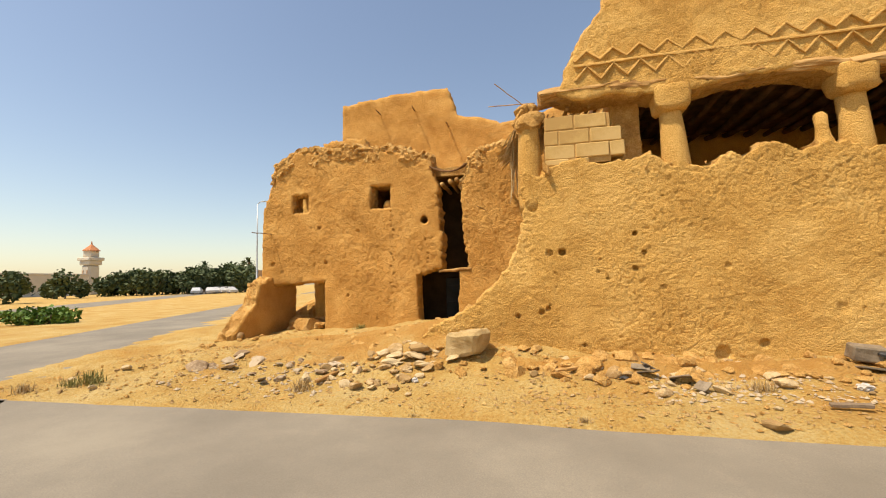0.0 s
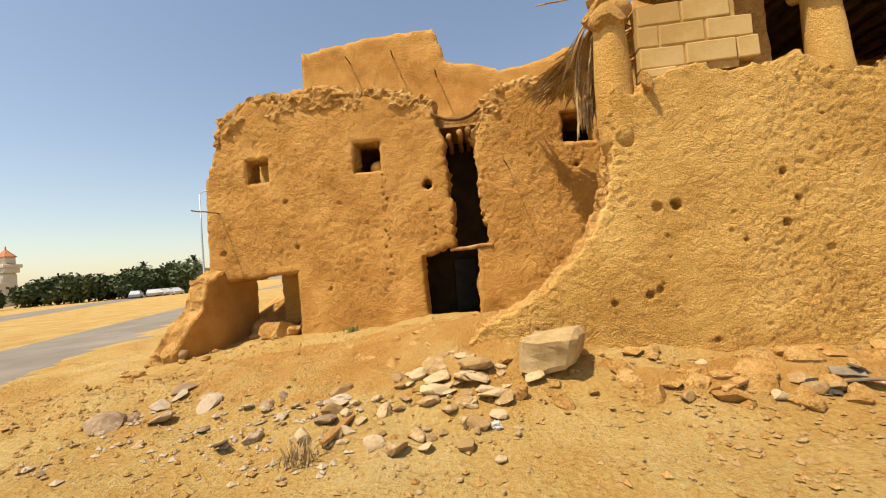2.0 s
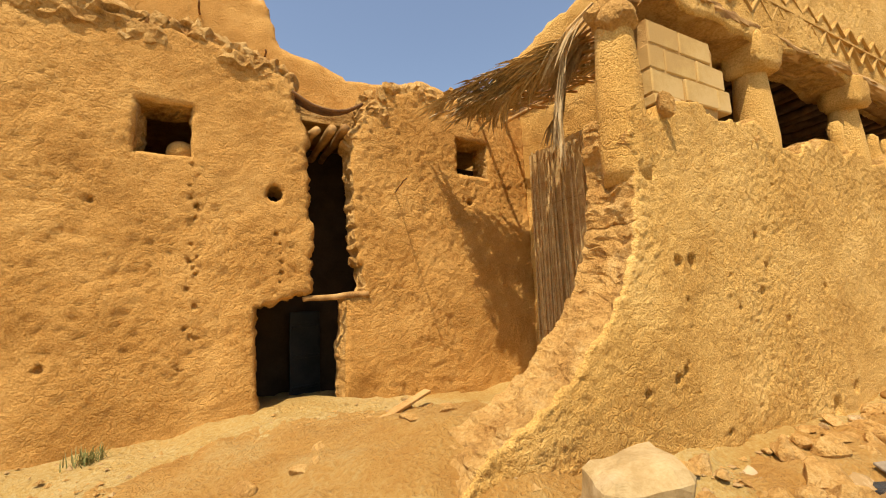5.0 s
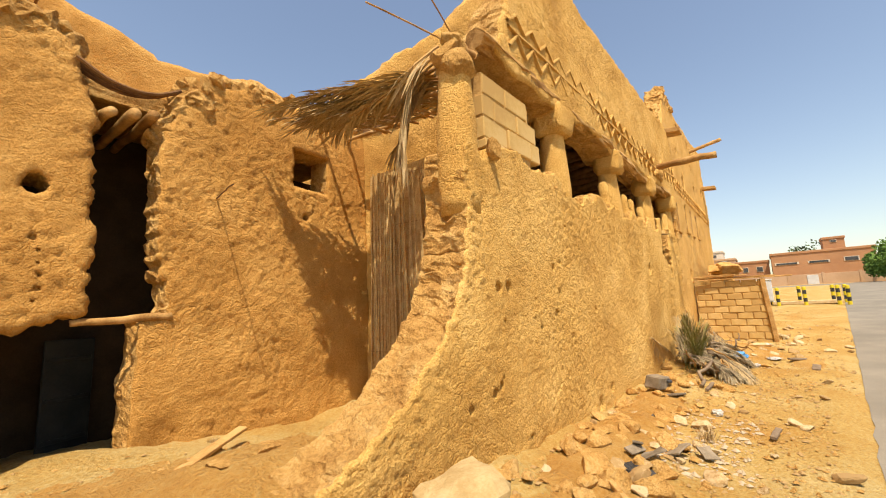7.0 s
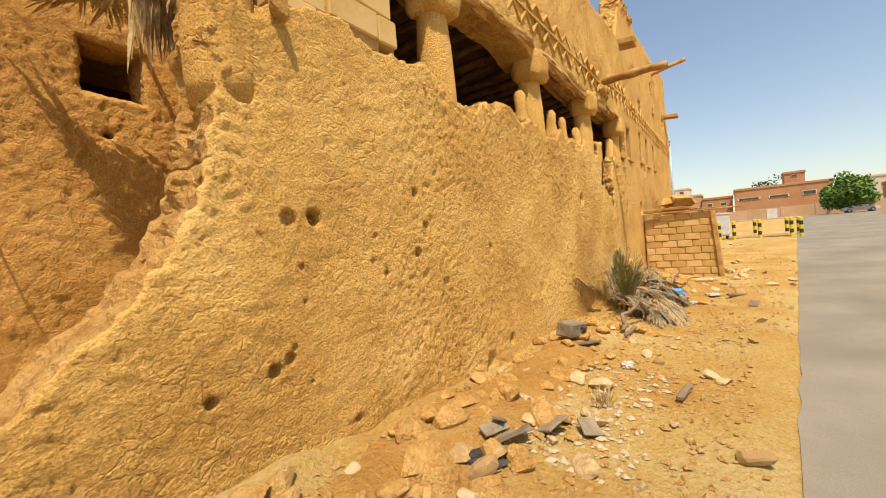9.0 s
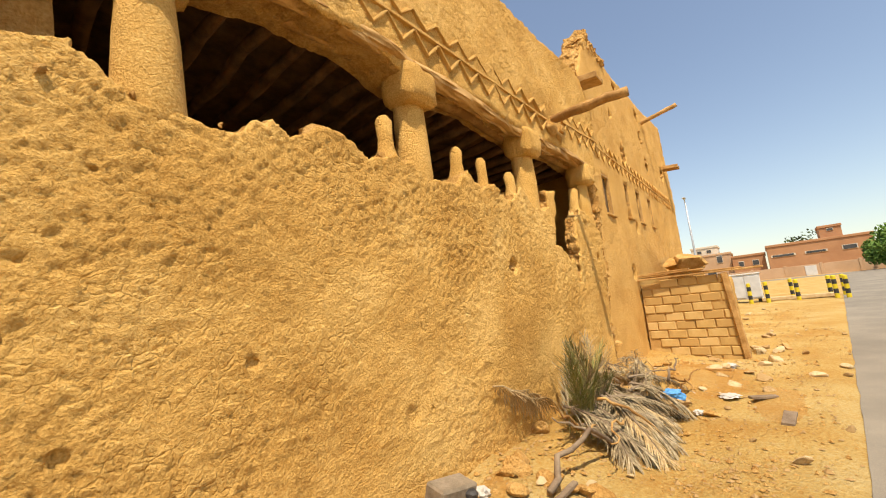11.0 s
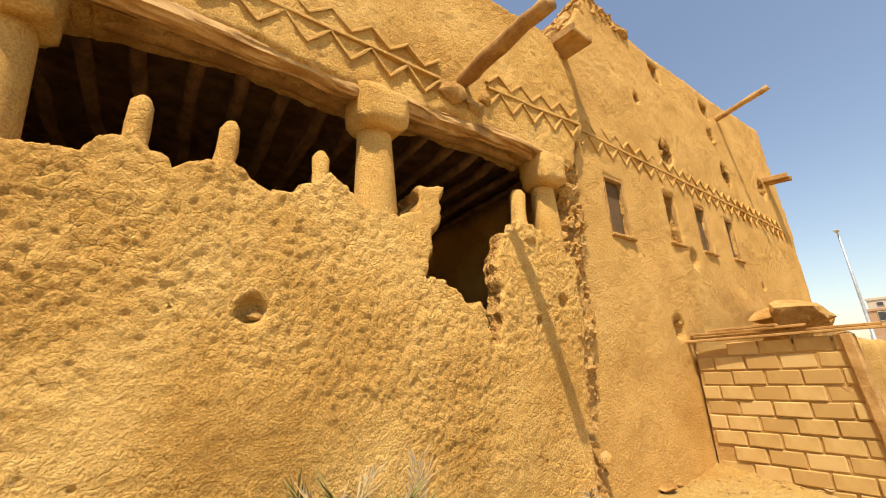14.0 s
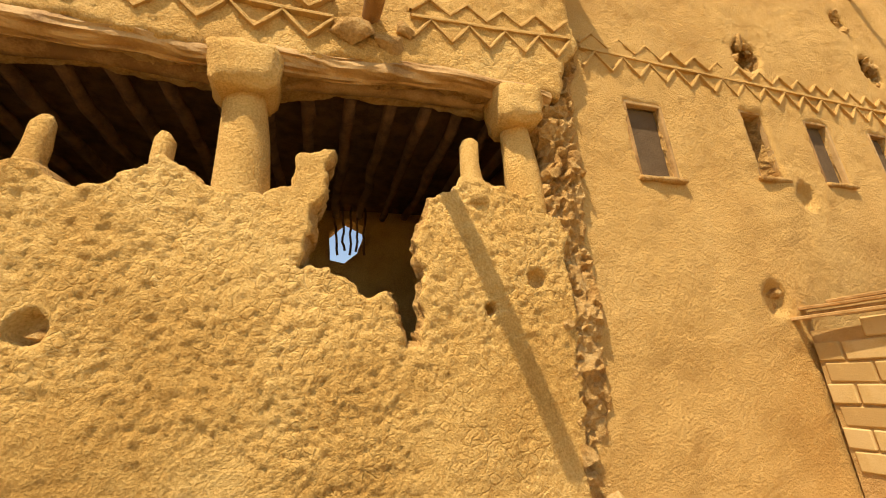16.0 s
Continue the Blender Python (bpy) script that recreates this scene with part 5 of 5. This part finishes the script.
for i in range(3):
    x0, z0 = 5.55 + 0.25 * i, 1.04 - 0.1 * i
    pts = [(x0 + 0.2 * k, 6.66 - 0.03 * i, z0 - 0.05 * k + 0.02 * math.sin(2.0 * k + i)) for k in range(5)]
    frond("dead_frond", pts, 0.24, 40, 40, 1.5, (FROND_DRY, FROND_DRY), "brown withered palm frond hanging along the wall foot", "dead fronds by the wall", 490 + i, 0.007, 0.012)
rnd = random.Random(67)
for i in range(16):
    bx, by = rnd.uniform(6.1, 9.6), rnd.uniform(5.5, 6.4)
    a, ln_ = rnd.uniform(0, 6.28), rnd.uniform(0.4, 1.0)
    ex, ey = bx + ln_ * math.cos(a), min(6.6, by + 0.6 * ln_ * math.sin(a))
    log("dead_branch", (bx, by, ground_level(bx, by) + rnd.uniform(0.05, 0.35)), (ex, ey, ground_level(ex, ey) + rnd.uniform(0.08, 0.6)), rnd.uniform(0.008, 0.022), 0.006, "thin dry grey branch sticking out of the heap", "branch", (WOOD_GREY, WOOD)[i % 2], "dry branches in the heap", -0.05, i, 0.08)


def tuft(x, y, s, n, mat, label, seed, name="grass_tuft"):
    rr = random.Random(seed)
    bm = bmesh.new()
    for _ in range(n):
        a, l = rr.uniform(0, 6.28), s * rr.uniform(0.5, 1.1)
        lean = rr.uniform(0.1, 0.8)
        o = Vector((rr.gauss(0, s * 0.35), rr.gauss(0, s * 0.25), 0))
        d = Vector((math.cos(a) * lean, math.sin(a) * lean, 1)).normalized()
        w = d.cross(Vector((0, 0, 1))).normalized() * s * 0.025
        v = [bm.verts.new(c) for c in (o - w, o + w, o + d * l * 0.6 + w * 0.7, o + d * l * 0.6 - w * 0.7, o + d * l + Vector((0, 0, -l * 0.15)))]
        bm.faces.new(v[:4])
        bm.faces.new((v[3], v[2], v[4]))
    ob = finish(name, bm, mat)
    ob.location = (x, y, ground_level(x, y) - 0.01)
    return tagged(ob, label, "grass")


for i, (x, y, s) in enumerate([(-6.6, 5.2, 0.28), (-6.9, 5.1, 0.2), (-7.3, 4.75, 0.2), (-3.1, 5.25, 0.22), (-4.1, 9.7, 0.2), (2.7, 5.55, 0.2), (0.55, 4.53, 0.09), (-1.3, 4.55, 0.07), (-0.9, 9.9, 0.1), (13.6, 4.6, 0.2)]):
    tuft(x, y, s, 90, FROND_GREEN if i in (0, 1, 4) else FROND_DRY, "dry yellow-green grass tuft on the sand", i)

# ---- bollards, cabinet, lamp posts ----
YELLOW = material("yellow_paint", [(0.55, 0.42, 0.02), (0.7, 0.55, 0.04)], 6.0, 0.5, 40, 0.1, 20.0)
CAB = material("grey_painted_metal", [(0.5, 0.5, 0.48), (0.62, 0.62, 0.6)], 2.0, 0.5, 40, 0.1, 20.0)
STEEL = material("galvanised_steel", [(0.35, 0.37, 0.38), (0.5, 0.52, 0.53)], 3.0, 0.45, 40, 0.1, 20.0, metal=0.4)
for i, (x, y) in enumerate([(31.9, 5.2), (31.9, 4.4), (34.5, 4.7), (31.9, 3.05), (34.5, 3.2), (31.8, 1.5), (31.8, 1.05), (34.4, 1.5), (34.4, 0.9)]):
    b = thing("bollard", (x, y, ground_level(x, y) - 0.02), "steel bollard painted in yellow and black bands", "bollard", "bollards at the street corner")
    for k in range(5):
        part("band", lathe([(0.105, 0.25 * k), (0.105, 0.25 * k + 0.25)] if k < 4 else [(0.105, 1.0), (0.105, 1.18), (0.07, 1.22)], 14), YELLOW if k % 2 == 0 else BLACK, b, smooth=False)
kerb = thing("concrete_base", (33.2, 3.0, ground_level(33.2, 3)), "low concrete plinth between the bollards", "plinth")
part("slab", box(1.0, 3.4, 0.22, bevel=0.03, rough=0.01), STONE, kerb)
cab_ = thing("utility_cabinet", (33.4, 5.4, ground_level(33.4, 5.4)), "pale grey metal utility cabinet on short legs", "utility cabinet")
part("body", box(0.9, 1.6, 1.5, (0, 0, 0.2), bevel=0.02), CAB, cab_)
part("roof", box(1.0, 1.7, 0.08, (0, 0, 1.7), bevel=0.02), CAB, cab_)
for s in (-1, 1):
    part("door", box(0.03, 0.74, 1.3, (-0.47, 0.4 * s, 0.3), bevel=0.008), CAB, cab_)
    part("leg", box(0.7, 0.15, 0.25, (0, 0.6 * s, 0), bevel=0.01), BLACK, cab_)


def lamp_post(x, y, h, arm):
    z = ground_level(x, y)
    lp = thing("street_lamp", (x, y, z), "tall grey steel street lamp post", "street lamp", "street lamps")
    part("pole", lathe([(0.2, 0), (0.2, 0.1), (0.12, 0.12), (0.1, h * 0.5), (0.07, h)], 12), STEEL, lp, smooth=True)
    part("arm", tube([(0, 0, h - 0.05), (arm * 0.5, 0, h + 0.25), (arm, 0, h + 0.3)], 0.05, 8), STEEL, lp)
    part("lamp_head", box(0.7, 0.3, 0.14, (arm + 0.25, 0, h + 0.23), bevel=0.05), STEEL, lp)


lamp_post(-35.3, 48.5, 12.6, 0.7)
lamp_post(48.5, 9.4, 9.6, -0.6)


# ---- trees, shrubs ----
LEAF_DARK = material("dark_green_leaves", [(0.035, 0.055, 0.02), (0.06, 0.085, 0.03), (0.10, 0.12, 0.05)], 0.6, 0.7, 6, 0.1, 10.0, fine=0.5)
LEAF_LIGHT = material("fresh_green_leaves", [(0.05, 0.10, 0.015), (0.09, 0.17, 0.025), (0.14, 0.23, 0.045)], 0.8, 0.7, 6, 0.1, 10.0, fine=0.5)
BARK = material("grey_bark", [(0.12, 0.09, 0.06), (0.22, 0.17, 0.12)], 3.0, 0.9, 20, 0.6, 12.0)


def leafy(name, x, y, w, h, clear, mat, label, category, group, seed, n=1500, leaf=0.22):
    rr = random.Random(seed)
    z = ground_level(x, y)
    root = thing(name, (x, y, z), label, category, group)
    bm = bmesh.new()
    tube([(0, 0, -0.1), (0.05, 0, clear), (0.0, 0.1, h * 0.6)], [0.05 * h * 0.5 + 0.05, 0.035 * h * 0.5 + 0.04, 0.04], 8, bm)
    for k in range(5):
        a = 1.26 * k + rr.random()
        tube([(0.03, 0, clear), (math.cos(a) * w * 0.2, math.sin(a) * w * 0.2, clear + (h - clear) * 0.4), (math.cos(a) * w * 0.36, math.sin(a) * w * 0.36, clear + (h - clear) * 0.65)], [0.06, 0.04, 0.015], 6, bm)
    part("trunk", bm, BARK, root)
    cl = []
    for k in range(14):
        a, r = rr.uniform(0, 6.28), w * 0.5 * rr.random() ** 0.5 * 0.7
        cl.append((Vector((math.cos(a) * r, math.sin(a) * r, clear + (h - clear) * rr.uniform(0.15, 0.85))), w * rr.uniform(0.16, 0.28)))
    bm = bmesh.new()
    for i in range(n):
        c, r = cl[i % len(cl)]
        d = Vector((rr.gauss(0, 1), rr.gauss(0, 1), rr.gauss(0, 0.85))).normalized() * r * rr.uniform(0.5, 1.12)
        p = c + d
        u = Vector((rr.uniform(-1, 1), rr.uniform(-1, 1), rr.uniform(-1, 1))).normalized() * leaf * rr.uniform(0.6, 1.3)
        v = u.orthogonal().normalized() * u.length * 0.6
        bm.faces.new([bm.verts.new(q) for q in (p - u, p + v, p + u, p - v)])
    part("crown", bm, mat, root)


def polar(az, d, eye=(0.0, 0.0)):
    return eye[0] + d * math.cos(radians(az)), eye[1] + d * math.sin(radians(az))


rr = random.Random(9)
for i, az in enumerate(np.linspace(140.8, 126.9, 30)):
    x, y = polar(float(az), rr.uniform(106, 118))
    hh = 4.4 + 2.2 * (i / 29) + rr.uniform(-0.5, 0.8)
    leafy("tree", x, y, rr.uniform(5.5, 7.5), hh, 0.7, LEAF_DARK, "dense dark green roadside tree", "tree", "trees along the far road", i, 700, 0.42)
for i, (az, d, w, hh) in enumerate([(148.5, 75, 5.5, 3.6), (144.3, 100, 5, 4.6), (143.2, 104, 4, 3.4), (145.2, 105, 4.0, 2.6)]):
    x, y = polar(az, d)
    leafy("tree", x, y, w, hh, 0.5, LEAF_DARK, "round dusty green tree beyond the road", "tree", "trees along the far road", 50 + i, 700, 0.36)
for i, (az, d) in enumerate([(147.6, 27), (146.4, 26.6), (145.2, 26.5), (144.3, 26.3)]):
    x, y = polar(az, d)
    leafy("shrub", x, y, 1.3, 0.62, 0.05, LEAF_LIGHT, "low fresh green shrub in the sand strip", "shrub", "shrubs in the sand strip", 70 + i, 500, 0.1)
x, y = polar(-9.9, 92, (3.9, 3.9))
leafy("tree", x, y, 7.2, 6.2, 0.6, LEAF_LIGHT, "broad rounded bright green street tree", "tree", "", 80, 5000, 0.3)
x, y = polar(-3.4, 125, (3.9, 3.9))
leafy("tree", x, y, 7.0, 10.0, 3, LEAF_DARK, "thin tree rising behind the far houses", "tree", "", 81, 500, 0.35)


def palm(x, y, h, seed):
    rr2 = random.Random(seed)
    root = thing("palm_tree", (x, y, 0.0), "tall date palm behind the roadside trees", "palm tree", "far date palms")
    part("trunk", lathe([(0.35, -0.1), (0.24, h * 0.5), (0.26, h)], 10), BARK, root)
    bm = bmesh.new()
    for k in range(34):
        a, e = rr2.uniform(0, 6.28), rr2.uniform(-0.5, 1.3)
        d = Vector((math.cos(a) * math.cos(e), math.sin(a) * math.cos(e), math.sin(e)))
        pr = Vector((0, 0, h))
        sd = d.cross(Vector((0, 0, 1))).normalized()
        for s in range(5):
            q = pr + d * 0.62 + Vector((0, 0, -0.16 * s))
            w0, w1 = 0.28 - 0.04 * s, 0.24 - 0.05 * s
            bm.faces.new([bm.verts.new(c) for c in (pr - sd * w0, pr + sd * w0, q + sd * w1, q - sd * w1)])
            pr = q
    part("crown", bm, LEAF_DARK, root)


for i, (az, d, h) in enumerate([(127.6, 135, 7.8), (128.6, 140, 7.6), (127.0, 130, 8.4), (131.8, 128, 7.2)]):
    x, y = polar(az, d)
    palm(x, y, h, i)

# ---- far buildings ----
PLASTER = material("tan_render", [(0.42, 0.27, 0.16), (0.52, 0.35, 0.22)], 0.3, 0.9, 8, 0.1, 5.0)
ORANGE = material("orange_render", [(0.36, 0.18, 0.09), (0.44, 0.235, 0.12)], 0.3, 0.9, 8, 0.1, 5.0)
PALE = material("pale_render", [(0.50, 0.45, 0.36), (0.60, 0.54, 0.44)], 0.3, 0.9, 8, 0.1, 5.0)
GLASS = material("dark_window_glass", [(0.04, 0.045, 0.05), (0.08, 0.08, 0.08)], 0.5, 0.2, 8, 0.0, 5.0)
TILE = material("terracotta_roof", [(0.42, 0.16, 0.07), (0.52, 0.22, 0.10)], 1.0, 0.8, 8, 0.2, 5.0)


def house(x, y, w, d, h, mat, label, windows, parapet=0.5, z=None, facing="x"):
    """A far house: walls, parapet, windows as recessed panes with frames on the near face."""
    z = ground_level(x, y) if z is None else z
    root = thing("house", (x, y, z), label, "house", "far houses")
    part("wall", box(d, w, h, (0, 0, -0.5), bevel=0.05), mat, root)
    part("parapet", box(d + 0.3, w + 0.3, parapet, (0, 0, h - 0.5), bevel=0.05), mat, root)
    for yy, zz, ww, hh in windows:
        win = part("window", box(0.12, ww, hh, (-d / 2 - 0.03, yy, zz), bevel=0.02), PALE, root)
        part("pane", box(0.06, ww * 0.86, hh * 0.84, (-d / 2 - 0.09, yy, zz + hh * 0.08)), GLASS, win)
    return root


house(116, -4.4, 16.0, 10, 7.0, ORANGE, "long flat orange rendered house behind a yard wall", [(5.5, 4.3, 4.0, 0.5), (0.4, 4.3, 3.4, 0.5), (-4.5, 4.2, 2.2, 0.9)])
house(115, -6.9, 3.4, 4, 9.6, ORANGE, "small roof tower of the orange house", [(0, 8.4, 1.0, 0.5)])
house(122, 14.5, 8.5, 8, 7.4, PLASTER, "tan villa with a stepped upper floor", [(-2, 5.0, 1.2, 1.8), (2, 5.0, 1.2, 1.8), (0.0, 2.0, 2.0, 1.2)])
house(123, 15.5, 5.5, 6, 9.6, PALE, "upper floor of the tan villa", [(-1, 7.9, 1.0, 0.8), (1, 7.9, 1.0, 0.8)])
house(118, 7.0, 6.0, 7, 6.0, ORANGE, "flat tan house between the villas", [(-1.2, 3.4, 1.2, 1.2), (1.4, 3.4, 1.0, 1.2)])
house(135, -32, 24, 10, 8.2, PALE, "wide pale two-storey house with balconies", [(8, 4.6, 1.6, 1.4), (4, 4.6, 1.6, 1.4), (0, 4.6, 3.0, 1.2), (-5, 4.6, 1.6, 1.4), (-9, 4.6, 1.6, 1.4)])
house(116, -27, 12, 6, 5.6, ORANGE, "low orange rendered house with plain wall", [(2, 3.6, 1.4, 0.8), (-3, 3.6, 1.4, 0.8)])
yard_wall = thing("yard_wall", (101, -10, 3.0), "long plain tan boundary wall along the cross street", "boundary wall")
for k in range(11):
    part("panel", box(0.3, 4.6, 2.5, (0, 24 - 5 * k, -0.4), bevel=0.03), PLASTER, yard_wall)
    part("pier", box(0.45, 0.42, 2.7, (0, 26.5 - 5 * k, -0.4), bevel=0.03), PLASTER, yard_wall)
part("gate", box(0.1, 1.6, 2.2, (-0.2, 8.0, -0.3), bevel=0.02), CAB, yard_wall, "grey metal gate")
mast = thing("antenna_mast", (134, -28.0, ground_level(134, -28)), "steel antenna mast on a far roof", "antenna mast")
part("pole", lathe([(0.3, 0), (0.2, 13.5)], 8), STEEL, mast)
for k in range(4):
    part("panel", box(0.3, 0.3, 1.6, (0.5 * math.cos(1.57 * k), 0.5 * math.sin(1.57 * k), 11.4)), STEEL, mast)
tank = finish("water_tank", lathe([(1.0, 0), (1.1, 0.4), (1.0, 1.0), (0.5, 1.4)], 16), PALE, smooth=True)
tank.location = (133, -33, 11.6)
tagged(tank, "white rounded water tank on a flat roof", "water tank")

house(-137, 85, 22, 24, 6.4, PALE, "pale flat-roofed building beyond the desert road", [(5, 3, 1.2, 1.2), (0, 3, 1.2, 1.2)], z=-0.2)
house(-84, 106, 14, 10, 6.2, PLASTER, "tan house behind the roadside trees", [(3, 3.5, 1.2, 1.2)], z=0)
mx, my = polar(142.4, 170)
tower = thing("minaret", (mx, my, -0.3), "pale square minaret with a red tiled roof", "minaret")
part("shaft", box(3.4, 3.4, 9.6, bevel=0.5), PALE, tower)
part("gallery", box(4.8, 4.8, 1.0, (0, 0, 11.0), bevel=0.15), PALE, tower)
part("neck", box(4.0, 4.0, 1.5, (0, 0, 9.6), bevel=0.2), PALE, tower)
part("lantern", box(3.0, 3.0, 2.2, (0, 0, 12.0), bevel=0.3), PALE, tower)
part("roof", lathe([(2.3, 14.1), (2.2, 14.3), (0.25, 16.2), (0.1, 17.2)], 8), TILE, tower, "red tiled pointed roof")
for s in (-0.8, 0.8):
    part("slit_window", box(0.5, 0.1, 5.5, (s, -1.72, 2.5)), PLASTER, tower)

PAINT = material("white_car_paint", [(0.45, 0.45, 0.44), (0.55, 0.55, 0.54)], 0.5, 0.35, 8, 0.0, 5.0)


def car(x, y, rz, seed, paint):
    z = ground_level(x, y)
    root = thing("car", (x, y, z), "parked pale saloon car beside the road", "car", "far parked cars")
    b = bmesh.new()
    prof = [(-2.2, 0.3), (-2.25, 0.75), (-1.55, 0.92), (-0.9, 1.42), (0.55, 1.45), (1.2, 0.98), (2.15, 0.82), (2.25, 0.35)]
    a = [b.verts.new((px, -0.86 if pz < 1.2 else -0.68, pz)) for px, pz in prof]
    c = [b.verts.new((px, 0.86 if pz < 1.2 else 0.68, pz)) for px, pz in prof]
    b.faces.new(a)
    b.faces.new(c[::-1])
    for i in range(len(prof)):
        j = (i + 1) % len(prof)
        b.faces.new((a[j], a[i], c[i], c[j]))
    part("body", b, paint, root)
    for s in (-1, 1):
        part("side_window", box(1.7, 0.03, 0.36, (-0.15, 0.78 * s, 0.98), (8 * s, 0, 0)), GLASS, root)
        for px in (-1.35, 1.4):
            wh = part("wheel", tube([(px, 0.8 * s - 0.1, 0.32), (px, 0.8 * s + 0.1, 0.32)], 0.32, 16), BLACK, root)
            part("rim", tube([(px, 0.8 * s - 0.115, 0.32), (px, 0.8 * s + 0.115, 0.32)], 0.19, 12), STEEL, wh)
    root.rotation_euler.z = radians(rz)


for i, (az, d) in enumerate([(132.6, 100), (131.2, 101), (130.6, 103), (129.9, 102), (129.2, 101)]):
    x, y = polar(az, d)
    car(x, y, 125 + 8 * i, i, PAINT if i else STEEL)
x, y = polar(-10.4, 93, (3.9, 3.9))
car(x - 1.5, y, 90, 9, PAINT)
